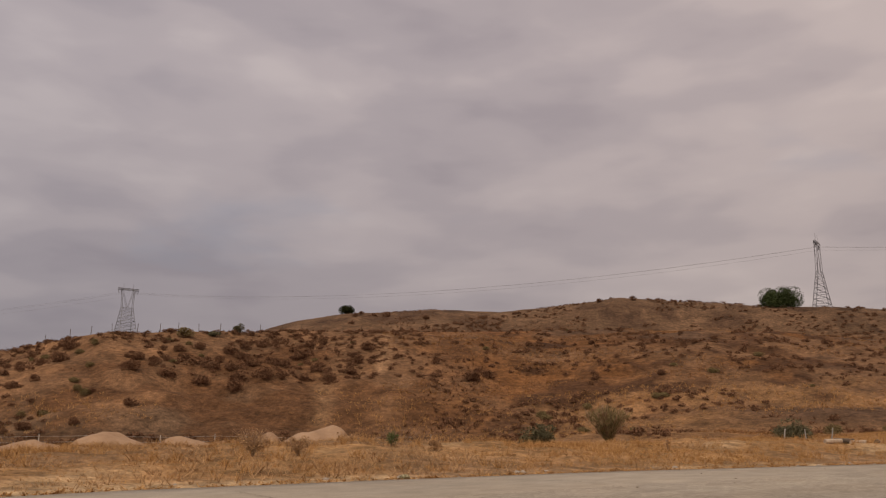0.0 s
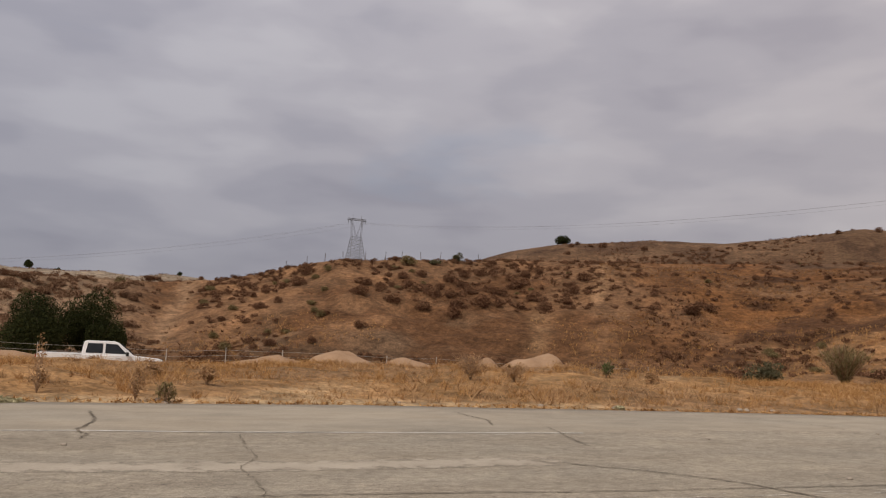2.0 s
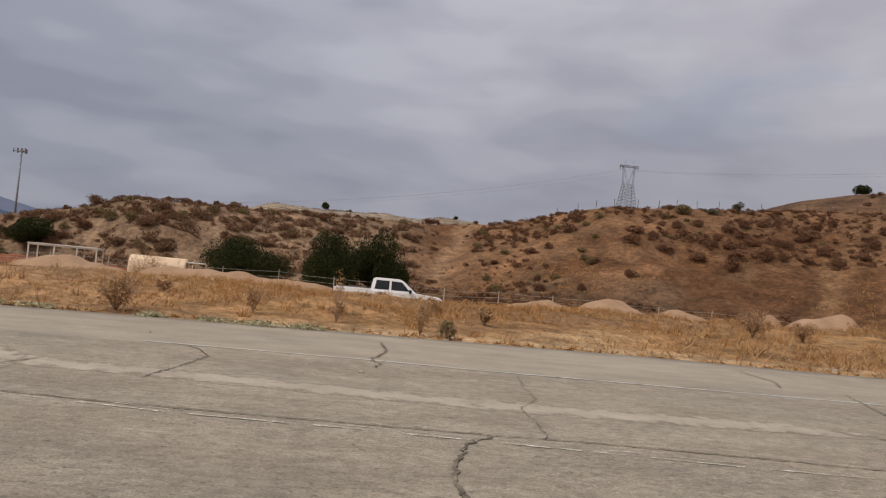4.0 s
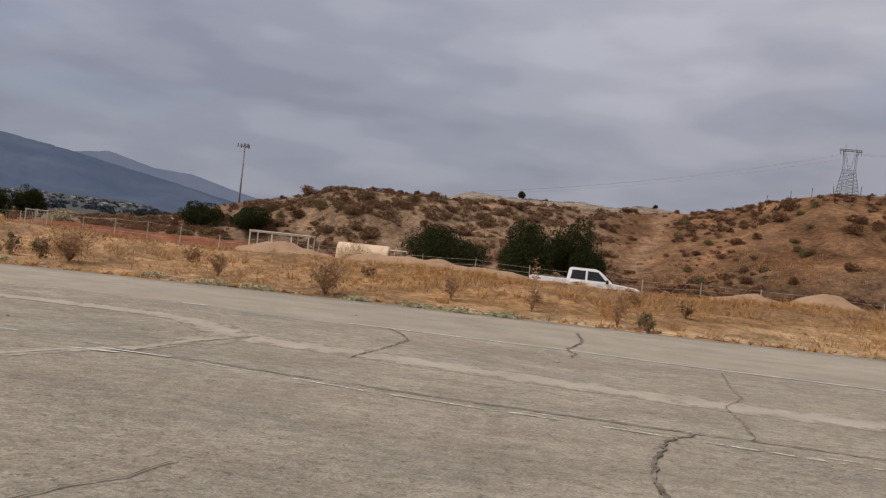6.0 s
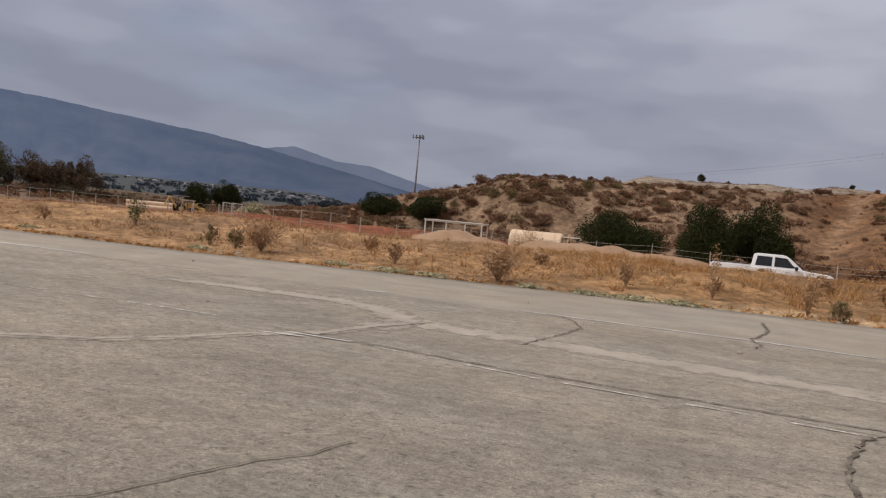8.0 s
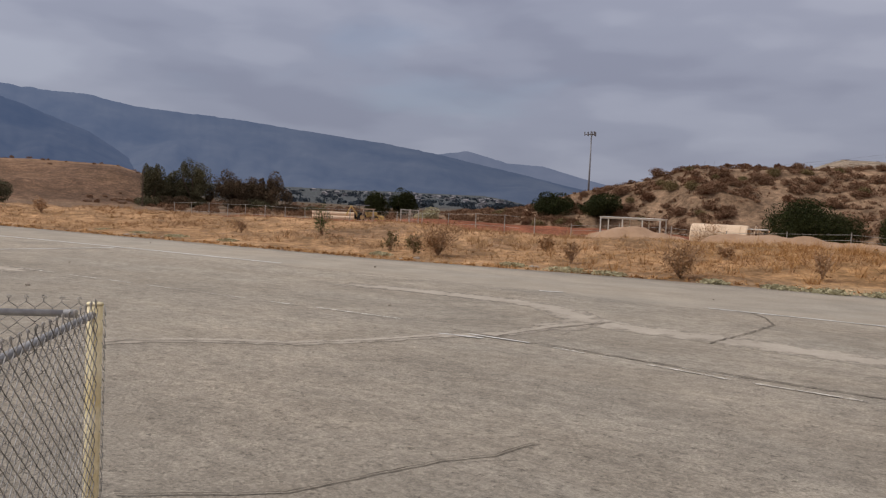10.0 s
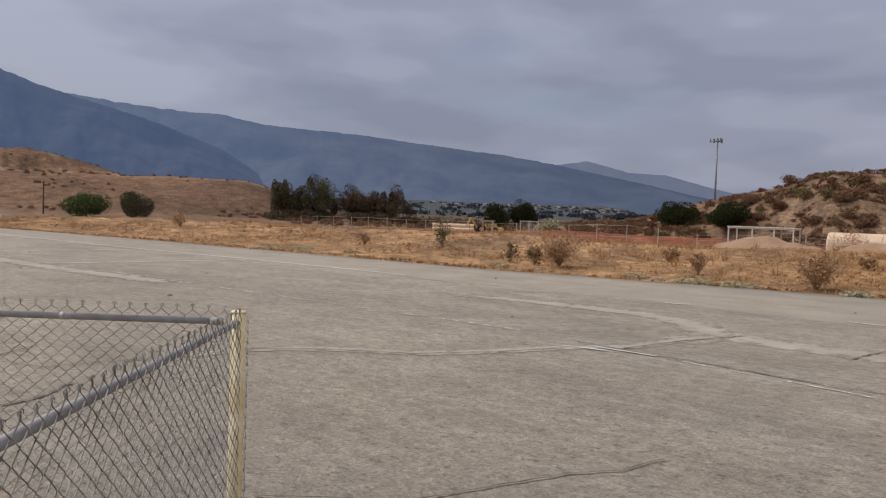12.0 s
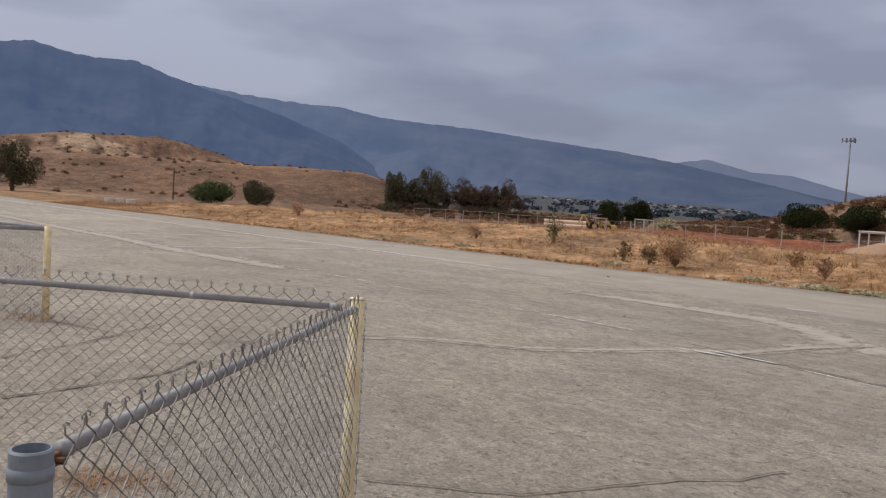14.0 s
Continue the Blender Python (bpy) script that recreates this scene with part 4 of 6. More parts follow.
def build_grass():
    g = np.random.default_rng(5)
    # tall straw on the bank
    u, w = g.uniform(-85, 78, 60000), EDGE + 0.2 + 20 * g.uniform(0, 1, 60000) ** 1.15
    patch = fbm(u, w * 1.6, 7, 301, 4)
    keep = patch + g.uniform(-0.4, 0.4, len(u)) + np.interp(u, [-14, -4], [0, 0.22]) > -0.16
    u, w, patch = u[keep], w[keep], patch[keep]
    h = np.clip(0.13 + 0.36 * patch + g.uniform(-0.05, 0.12, len(u)), 0.08, 0.5) * np.interp(w, [EDGE, EDGE + 1.5, 30], [0.3, 0.6, 0.65]) * np.interp(u, [-30, -10, -3], [0.6, 0.8, 1.35])
    v, f = blades(to_xyz(u, w), 6, h, 0.02, 0.8, 6)
    # taller tussocks
    u2, w2 = g.uniform(-85, 78, 3200), EDGE + 1.0 + 17 * g.uniform(0, 1, 3200)
    p2 = fbm(u2, w2 * 1.4, 6, 311, 4)
    k2 = p2 + g.uniform(-0.3, 0.3, 3200) + np.interp(u2, [-25, -8, -2], [-0.25, -0.1, 0.22]) > 0.16
    v2, f2 = blades(to_xyz(u2[k2], w2[k2]), 34, g.uniform(0.2, 0.5, k2.sum()), 0.016, 0.5, 61)
    v, f = np.concatenate([v, v2]), np.concatenate([f, f2 + len(v)])
    mid = v[f[:, 0]]
    pale = (mid[:, 0] + mid[:, 1]) / math.sqrt(2) + g.normal(0, 3.5, len(f)) < -9
    stuff("dry_grass", v, f[~pale], M_STRAW, "tall dry straw-coloured grass along the runway edge", "grass")
    stuff("dusty_grass", v, f[pale], M_DUSTY, "pale dusty dry grass on the bank", "grass")
    # brown weeds between
    u, w = g.uniform(-85, 78, 16000), EDGE + 0.5 + 21 * g.uniform(0, 1, 16000)
    patch = fbm(u, w * 1.5, 5, 331, 4)
    keep = patch > 0.02
    u, w, patch = u[keep], w[keep], patch[keep]
    v, f = blades(to_xyz(u, w), 9, 0.12 + 0.4 * patch, 0.024, 0.8, 8)
    stuff("brown_weeds", v, f, M_WEED, "low brown dead weeds among the straw", "weeds")
    # loose straw on the runway's edge
    u = g.uniform(-85, 78, 2600)
    w = EDGE + g.normal(0.1, 0.16, len(u)) + 0.25 * fbm(u, u * 0, 2, 351)
    v, f = blades(to_xyz(u, w) + [0, 0, 0.05], 6, np.full(len(u), 0.1), 0.03, 1.4, 9)
    stuff("edge_straw", v, f, M_STRAW, "pale flattened straw lying along the asphalt edge", "grass")
    # open hillside and field
    b, d = g.uniform(-40, 12, 30000), 58 + 100 * g.uniform(0, 1, 30000) ** 1.2
    x, y = -np.sin(np.radians(b)) * d, np.cos(np.radians(b)) * d
    patch = 0.8 * fbm(x, y, 12, 361, 4) - 0.9 * fbm(x, y, 9, 101)
    keep = patch > 0.05
    pos = np.stack([x, y, land(x, y)], 1)[keep]
    v, f = blades(pos, 5, 0.22 + 0.25 * np.clip(patch[keep], 0, 1), 0.07, 0.7, 10)
    stuff("hill_grass", v, f, M_HILLGRASS, "dry golden grass on the open hillside", "grass")
    # low dark scrub on all slopes
    b, d = g.uniform(-40, 78, 26000), 66 + 160 * g.uniform(0, 1, 26000)
    x, y = -np.sin(np.radians(b)) * d, np.cos(np.radians(b)) * d
    patch = fbm(x, y, 11, 371, 4) + 0.4 * fbm(x, y, 3, 375, 2)
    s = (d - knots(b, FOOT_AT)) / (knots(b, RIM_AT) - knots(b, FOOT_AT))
    bare = smooth(b, 10, 14) * smooth(b, 36, 31) * smooth(s, 0.55, 0.4) * smooth(s, 0.03, 0.12)
    keep = (patch - 1.2 * bare > 0.16) & (s > -0.08)
    pos = np.stack([x, y, land(x, y)], 1)[keep]
    v, f = blades(pos, 9, 0.28 + 0.35 * np.clip(patch[keep], 0, 1), 0.1, 0.9, 11)
    stuff("low_scrub", v, f, M_SCRUB, "low dark brown scrub covering the slopes", "scrub")
    # golden field beyond the bank, and growth behind the wire fence at the foot of the slopes
    b, d = g.uniform(-30, 122, 30000), g.uniform(38, 100, 30000)
    x, y = -np.sin(np.radians(b)) * d, np.cos(np.radians(b)) * d
    w = (y - x) / math.sqrt(2)
    patch = fbm(x, y, 9, 381, 4)
    red = (b > 58) & (d > 70)
    keep = (w > 38) & (patch > np.where(red, 0.35, 0.02))
    pos = np.stack([x, y, land(x, y)], 1)[keep]
    v, f = blades(pos, 6, 0.25 + 0.45 * np.clip(patch[keep], 0, 1), 0.035, 0.4, 12)
    stuff("field_grass", v, f, M_STRAW, "dry yellow grass in the lower field", "grass")


build_grass()


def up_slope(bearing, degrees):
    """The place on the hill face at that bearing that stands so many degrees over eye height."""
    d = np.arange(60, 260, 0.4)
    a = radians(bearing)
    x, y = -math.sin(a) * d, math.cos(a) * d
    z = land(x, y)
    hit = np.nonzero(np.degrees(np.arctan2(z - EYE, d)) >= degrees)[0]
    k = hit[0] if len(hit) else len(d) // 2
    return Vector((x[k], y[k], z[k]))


def bush_kind(name, label, mat, radii, n, leaf, lumps, seed, group):
    ob = new(name, mesh_of(name, *foliage(n, radii, leaf, lumps, seed, 0.0, 0.5, 0.6, (0.34, 0.55)), mat))
    return tagged(ob, label, "bush", group)


def build_scrub():
    g = np.random.default_rng(21)
    grp = "scrub bushes on the hills"
    dark = [bush_kind("scrub_bush", "round dark brown scrub bush on the hillside", M_SCRUB, (1, 1, r), 1500, 0.115, 9, 400 + k, grp) for k, r in enumerate((0.85, 0.7, 1.0))]
    olive = [bush_kind("sage_bush", "low olive-brown sage bush on the hillside", M_SAGE, (1.1, 1, r), 1300, 0.115, 8, 420 + k, grp) for k, r in enumerate((0.6, 0.8))]
    rust = [bush_kind("rust_bush", "rounded rust-brown bush on the pale hillside", M_BRUSH, (1.1, 1, r), 1500, 0.12, 9, 440 + k, grp) for k, r in enumerate((0.75, 0.6, 0.85))]
    used = set()

    def put(ob, p, r):
        m = Matrix.Translation(p - Vector((0, 0, 0.12 * r))) @ Matrix.Rotation(g.uniform(0, 6.28), 4, "Z")
        if ob.name not in used:
            used.add(ob.name)
            ob.matrix_world = m @ Matrix.Diagonal((r, r, r, 1))
        else:
            c = copy_thing(ob, m)
            c.scale = (r * g.uniform(0.85, 1.2), r, r * g.uniform(0.85, 1.15))

    clump = [(12.9, 5.21), (14.2, 3.63), (18.8, 3.24), (20.1, 3.18), (21.6, 3.08), (23.2, 3.76), (24.9, 4.42), (28.0, 4.37), (28.3, 3.68), (26.9, 4.11), (22.1, 3.82), (22.9, 4.25), (21.4, 4.54), (20.8, 4.07), (19.2, 4.13), (18.6, 4.07), (18.0, 4.49), (17.5, 4.58), (16.2, 5.59), (17.0, 5.39), (13.7, 4.36), (13.8, 4.74), (23.9, 2.86), (21.8, 2.30), (28.2, 1.42), (22.2, 4.86), (21.3, 5.18), (25.4, 4.89), (17.3, 3.14), (15.6, 3.04), (16.4, 3.68), (26.1, 3.18), (32.2, 4.83), (32.6, 4.04), (20.1, 5.36), (24.2, 5.11)]
    for k, (b, e) in enumerate(clump):
        put(dark[k % 3], up_slope(b, e - 0.25), 1.5 if k == 0 else g.uniform(0.95, 1.5))
    for b, e, r in ((6.0, 3.2, 1.6), (4.6, 3.3, 1.3), (5.3, 3.6, 1.0), (7.0, 5.7, 0.7), (5.2, 5.5, 0.6), (1.9, 5.5, 0.8), (-2.3, 5.6, 0.7), (-6.6, 5.9, 0.7)):
        put(dark[0], up_slope(b, e - 0.2), r)
    # thick scatter over the left-hand hill, thinner above the bare face, sparse on the rim and the ridge behind
    for count, b0, b1, s0, s1, kinds, r0, r1 in ((150, 43, 75, 0.02, 1.0, rust + rust + olive + dark[:1], 0.75, 1.45), (28, 30, 39, 0.15, 0.95, dark + olive, 0.5, 0.95), (30, 10, 31, 0.62, 0.98, dark + olive, 0.4, 0.8), (26, 8, 76, 0.97, 1.06, dark, 0.5, 0.95), (16, -25, 10, 0.4, 1.0, dark + olive, 0.4, 0.9), (22, -22, 19, 1.6, 2.4, dark, 0.6, 1.2), (14, -24, 2, 0.0, 0.5, olive, 0.5, 1.0)):
        for _ in range(count):
            b, s = g.uniform(b0, b1), g.uniform(s0, s1)
            if 39.8 < b < 41.4 and s < 0.95:
                continue
            f0, r_at = float(knots(b, FOOT_AT)), float(knots(b, RIM_AT))
            put(kinds[g.integers(0, len(kinds))], at(b, f0 + s * (r_at - f0)), g.uniform(r0, r1))


build_scrub()


def build_brush():
    """Brush too thick to count, over the hill faces."""
    g = np.random.default_rng(37)
    vs, fs, n0 = [], [], 0
    kinds = [foliage(150, (1, 1, 0.66), 0.23, 6, 430 + k, 0.0, 0.5, 0.6, (0.34, 0.55)) for k in range(6)]
    for count, b0, b1, s0, s1, lim, r0, r1 in ((1100, 43, 78, -0.02, 1.05, -0.1, 0.4, 1.1), (800, 8, 39, 0.45, 1.03, -0.1, 0.35, 0.85), (220, 8, 44, -0.05, 0.12, -0.1, 0.4, 0.9), (1900, -36, 9, 0.0, 1.03, -0.02, 0.3, 0.8), (3000, -30, 21, 1.1, 1.75, -0.15, 0.35, 0.85), (320, 33, 46, 0.0, 1.0, -0.25, 0.3, 0.8), (420, 8, 75, 0.96, 1.06, -0.3, 0.3, 0.65), (700, 97, 126, 165, 330, 0.0, 0.4, 1.1), (900, 75, 98, 118, 330, -0.2, 0.5, 1.4)):
        b, s = g.uniform(b0, b1, count), g.uniform(s0, s1, count)
        f0, r_at = knots(b, FOOT_AT), knots(b, RIM_AT)
        d = np.where(s > 100, s, f0 + s * (r_at - f0))
        x, y = -np.sin(np.radians(b)) * d, np.cos(np.radians(b)) * d
        dens = fbm(x, y, 15, 441, 4) + 0.3 * fbm(x, y, 4, 447, 2)
        gully = (np.abs(b - 40.6) < 0.8) & (s < 0.95)
        keep = (dens > lim) & ~gully
        z = land(x, y)
        for k in np.nonzero(keep)[0]:
            v, f = kinds[k % 6]
            r = g.uniform(r0, r1)
            a = g.uniform(0, 6.28)
            c, q = math.cos(a) * r, math.sin(a) * r
            vs.append(v @ np.array([[c, q, 0], [-q, c, 0], [0, 0, r]]) + [x[k], y[k], z[k] - 0.08])
            fs.append(f + n0)
            n0 += len(v)
    v, f = np.concatenate(vs), np.concatenate(fs)
    mid = v[f[:, 0]]
    west = np.degrees(np.arctan2(-mid[:, 0], mid[:, 1])) > 42
    stuff("rusty_brush", v, f[west], M_BRUSH, "faded rust-brown brush over the pale hillside", "brush")
    stuff("hill_brush", v, f[~west], M_SCRUB, "thick brown brush scattered over the hillsides", "brush")


build_brush()


def build_tree(name, label, category, base, height, width, crown_mat, seed, leaves, trunk=0.25, leaf=0.3, lumps=14, bark=True, squat=0.5, airy=False):
    """A tapered trunk with limbs, and a crown of many small leaves."""
    g = np.random.default_rng(seed)
    t = thing(name, label, category, Matrix.Translation(base))
    if bark:
        bm = bmesh.new()
        r = 0.035 * height
        rod(bm, (0, 0, -0.4), (0.05 * width, 0, height * trunk), r * 1.3, r, 9)
        for k in range(5):
            a = k * 1.26 + g.uniform(0, 0.6)
            p0 = Vector((0.05 * width, 0, height * trunk * g.uniform(0.75, 1)))
            p1 = p0 + Vector((math.cos(a) * width * 0.2, math.sin(a) * width * 0.2, height * 0.28))
            p2 = p1 + Vector((math.cos(a) * width * 0.1, math.sin(a) * width * 0.1, height * 0.2))
            rod(bm, p0, p1, r * 0.6, r * 0.38, 7)
            rod(bm, p1, p2, r * 0.38, r * 0.15, 6)
        part("trunk", bm, M_BARK, t)
    low = height * trunk * squat
    ch = height - low
    part("crown", mesh_of("crown", *foliage(leaves, (width * 0.62, width * 0.58, ch * 0.78), leaf, lumps, seed, low, *((0.5, 0.95, (0.12, 0.3)) if airy else ())), crown_mat), None, t)
    return t


# oaks below the left-hand hill
build_tree("oak_tree", "large dark green live oak behind the wire fence", "tree", at(48.2, 84), 6.2, 6.8, M_OAK, 501, 30000, 0.12, 0.17, 34, squat=0.1)
build_tree("oak_tree", "large dark green live oak behind the wire fence", "tree", at(45.4, 85), 6.5, 6.0, M_OAK, 502, 28000, 0.12, 0.17, 32, squat=0.1)
build_tree("oak_tree", "wide low dark green oak behind the wire fence", "tree", at(54.3, 88), 4.7, 8.6, M_OAK, 503, 30000, 0.1, 0.17, 40, squat=0.1)
build_tree("oak_tree", "round dark green oak beside the open shelter", "tree", at(70.9, 118), 3.5, 7.0, M_OAK, 504, 16000, 0.12, 0.2, 24)
build_tree("oak_tree", "round dark green oak beside the open shelter", "tree", at(67.6, 110), 3.5, 6.4, M_OAK, 505, 16000, 0.12, 0.2, 24)
build_tree("oak_tree", "dark green oak near the parked machine", "tree", at(83.0, 150), 5.6, 5.6, M_OAK, 506, 13000, 0.1, 0.22, 22, squat=0.1)
build_tree("oak_tree", "dark green oak near the parked machine", "tree", at(81.2, 152), 5.2, 5.2, M_OAK, 507, 13000, 0.1, 0.22, 22, squat=0.1)
# grey-green trees at the end of the valley
for _k, (_b, _d, _h, _w, _m) in enumerate(((97.6, 165, 9.2, 5.0, M_GUM), (96.5, 168, 6.6, 7.5, M_GUM), (95.2, 165, 9.6, 8.0, M_GUM), (92.7, 166, 7.6, 8.0, M_GUMDRY), (91.5, 168, 5.8, 7.0, M_GUMDRY), (90.4, 166, 7.9, 7.6, M_GUMDRY))):
    build_tree("gum_tree", "tall grey-green tree with thin open crown" if _m is M_GUM else "tall tree with brownish dry crown", "tree", at(_b, _d), _h, _w, _m, 520 + _k, 15000, 0.16, 0.24, 34, squat=0.1, airy=True)
for _k, (_b, _w, _h) in enumerate(((97.9, 5, 1.8), (96.2, 7, 2.4), (94.9, 5, 2.0), (92.6, 6, 2.0), (90.9, 7, 2.2), (89.0, 6, 1.5), (87.4, 5, 1.3))):
    build_tree("thicket", "dense grey-brown undergrowth below the valley trees", "bush", at(_b, 162 + _k % 3), _h, _w, M_GUMDRY if _k % 2 else M_GUM, 535 + _k, 5000, 0.05, 0.2, 18, bark=False, squat=0.0)
build_tree("gum_tree", "tall dark grey-green tree by the cut slope", "tree", at(121.8, 150), 8.4, 7.5, M_GUM, 530, 15000, 0.2, 0.24, 34, squat=0.1, airy=True)
build_tree("pepper_tree", "wide rounded green tree before the cut slope", "tree", at(109.9, 140), 4.0, 6.4, M_GREEN, 540, 15000, 0.12, 0.2, 34, squat=0.05)
build_tree("pepper_tree", "rounded dark green tree before the cut slope", "tree", at(107.1, 140), 4.3, 5.2, M_GUM, 541, 14000, 0.12, 0.2, 30, squat=0.05)
build_tree("willow_bush", "pale green willow bush behind the gate", "bush", at(79.5, 112), 2.2, 4.2, M_MAT, 545, 2500, 0.1, 0.22, 10, bark=False)
# trees on the skyline
build_tree("ridge_tree", "bright green tree on the ridge beside the pylon", "tree", at(-14.5, 201) - Vector((0, 0, 0.9)), 5.6, 8.4, M_RIDGE, 559, 16000, 0.04, 0.28, 40, squat=0.0)
build_tree("ridge_tree", "dark round tree alone on the ridge", "tree", at(14.5, 200), 3.1, 3.8, M_OAK, 552, 3200, 0.12, 0.3, 12, squat=0.0)
build_tree("ridge_bush", "olive bush on the hill's rim", "bush", at(25.3, 120), 1.5, 2.6, M_SAGE, 553, 1200, 0.15, 0.2, 8)
build_tree("ridge_bush", "thin grey-green bush on the hill's rim", "bush", at(21.7, 124), 1.6, 2.3, M_GUM, 554, 700, 0.15, 0.2, 8)
build_tree("ridge_bush", "small grey-green bush on the hill's rim", "bush", at(23.3, 122), 1.0, 1.5, M_GUM, 555, 500, 0.15, 0.2, 6)
build_tree("ridge_tree", "dark green tree among the pale heaps", "tree", at(49.4, 228), 2.6, 3.0, M_OAK, 556, 1500, 0.15, 0.34, 8)
build_tree("ridge_bush", "dark bush among the pale heaps", "bush", at(40.4, 228), 1.5, 1.5, M_OAK, 557, 600, 0.15, 0.3, 6)
build_tree("ridge_bush", "dark bush among the pale heaps", "bush", at(47.8, 228), 1.0, 1.3, M_OAK, 558, 500, 0.15, 0.3, 6)
for _k, (_b, _w) in enumerate(((59.6, 1.6), (58.7, 2.2), (57.7, 2.0), (56.6, 1.2), (41.8, 2.6), (42.3, 2.0))):
    build_tree("rim_bush", "dark brown bush on the hill's rim", "bush", at(_b, float(knots(_b, RIM_AT)) + 1), 0.95, _w, M_SCRUB, 560 + _k, 500, 0.1, 0.2, 7, bark=False)

# shrubs on the bank
build_tree("green_shrub", "dark green shrub on the bank", "bush", at(1.3, 45), 1.4, 2.1, M_GUM, 572, 2600, 0.1, 0.11, 12, bark=False)
build_tree("green_shrub", "low rounded dark green shrub at the slope's foot", "bush", at(-14.6, 56), 1.25, 2.9, M_GUM, 573, 2600, 0.1, 0.12, 12, bark=False)


def build_weed(name, label, p, height, spread, stems, leaf_mat, leaves, seed, leaf=0.06):
    """A weed of thin stems with small leaves."""
    t = thing(name, label, "shrub", Matrix.Translation(p))
    tw = part("brushwood", mesh_of("brushwood", *twigs(stems * 2, height, spread, 0.004, seed, 4), M_TWIG), None, t)
    tagged(tw, kind="stuff")
    lf = part("leaf_mass", mesh_of("leaf_mass", *foliage(int(leaves * 1.6), (spread * 0.9, spread * 0.9, height * 0.85), leaf, 12, seed + 1, height * 0.08, 0.9), leaf_mat), None, t)
    tagged(lf, kind="stuff")


def build_willow(label, p, height, spread, seed):
    """Many upright whips with narrow leaves."""
    t = thing("willow_bush", label, "bush", Matrix.Translation(p))
    tw = part("brushwood", mesh_of("brushwood", *twigs(150, height, spread * 0.75, 0.012, seed, 5), M_TWIG), None, t)
    tagged(tw, kind="stuff")
    g = np.random.default_rng(seed)
    n = 4200
    a, q, k = g.uniform(0, 6.28, n), g.uniform(0, 1, n) ** 0.6, g.uniform(0.15, 1, n)
    rad = spread * 0.75 * q * k**1.3
    pos = np.stack([np.cos(a) * rad, np.sin(a) * rad, height * k * (1 - 0.25 * q)], 1)
    lf = part("leaf_mass", mesh_of("leaf_mass", *blades(pos, 1, np.full(n, 0.2), 0.035, 0.5, seed), M_SAGE), None, t)
    tagged(lf, kind="stuff")


def spot(x, y):
    return Vector((x, y, float(land(x, y)) - 0.02))


build_willow("upright yellow-green willow bush on the bank", at(-3.2, 45) - Vector((0, 0, 0.05)), 2.1, 1.7, 571)
build_weed("tall_weed", "tall dying weed with brown stems at the asphalt edge", spot(-13.9, 15.3), 0.95, 0.33, 16, M_WEED, 260, 601)
build_weed("tall_weed", "low leafy weed at the asphalt edge", spot(-13.3, 15.6), 0.55, 0.3, 14, M_SAGE, 300, 602)
build_weed("green_weed", "upright green weed on the grass bank", spot(-30.2, 1.9), 1.15, 0.42, 18, M_GREEN, 420, 603)
build_weed("dry_bush", "dry brown bush beside the runway", spot(-24.2, 5.0), 0.95, 0.95, 60, M_WEED, 1500, 604, 0.05)
build_weed("green_weed", "yellow-green weed beside the runway", spot(-25.0, 4.4), 0.7, 0.35, 20, M_SAGE, 380, 605)
build_weed("green_weed", "yellow-green weed beside the runway", spot(-25.9, 3.8), 0.65, 0.35, 18, M_SAGE, 330, 606)
build_weed("dry_bush", "broad dry brown bush beside the runway", spot(-18.9, 10.0), 0.85, 0.7, 60, M_WEED, 900, 607)
build_weed("dry_bush", "thin dry brown bush on the bank", spot(-21.9, 8.3), 0.7, 0.4, 26, M_WEED, 260, 608)
build_weed("dry_bush", "dry brown bush on the bank", spot(-17.6, 13.0), 0.8, 0.35, 20, M_WEED, 220, 609)
build_weed("green_weed", "small dark green weed on the bank", spot(-6.6, 33.0), 0.75, 0.4, 16, M_GREEN, 330, 610)
build_weed("dry_bush", "reddish-brown dead bush on the bank", spot(-10.2, 27.4), 0.95, 0.75, 60, M_WEED, 700, 611)
build_weed("dry_bush", "reddish-brown dead bush on the bank", spot(-9.0, 28.6), 0.7, 0.6, 40, M_WEED, 500, 612)
build_weed("green_weed", "small green bush before the dirt mound", spot(-13.4, 42.5), 1.0, 0.7, 20, M_SAGE, 500, 613, 0.09)
build_weed("dry_bush", "dead bush before the dirt mound", spot(-10.6, 42.0), 1.0, 0.8, 50, M_WEED, 500, 614, 0.09)
build_weed("dry_bush", "dead bush before the dirt mound", spot(-8.6, 44.0), 0.9, 0.6, 50, M_WEED, 500, 615, 0.09)
build_weed("dry_bush", "thin dead bush beside the tan tank", spot(-48.6, 27.5), 2.0, 1.5, 70, M_WEED, 500, 616, 0.09)
build_weed("dry_bush", "dry brown bush on the bank", spot(-33.0, -1.0), 0.6, 0.4, 24, M_WEED, 240, 617)
build_weed("dry_bush", "dry brown bush on the bank", spot(-44.0, -11.0), 0.7, 0.6, 30, M_WEED, 300, 618)
build_weed("dry_bush", "dry brown bush on the bank", spot(-16.0, 14.4), 0.75, 0.3, 18, M_WEED, 160, 619)
build_weed("tall_weed", "tall thin dead weed on the bank", spot(-16.9, 15.2), 1.1, 0.2, 9, M_WEED, 90, 620)
_g = np.random.default_rng(58)
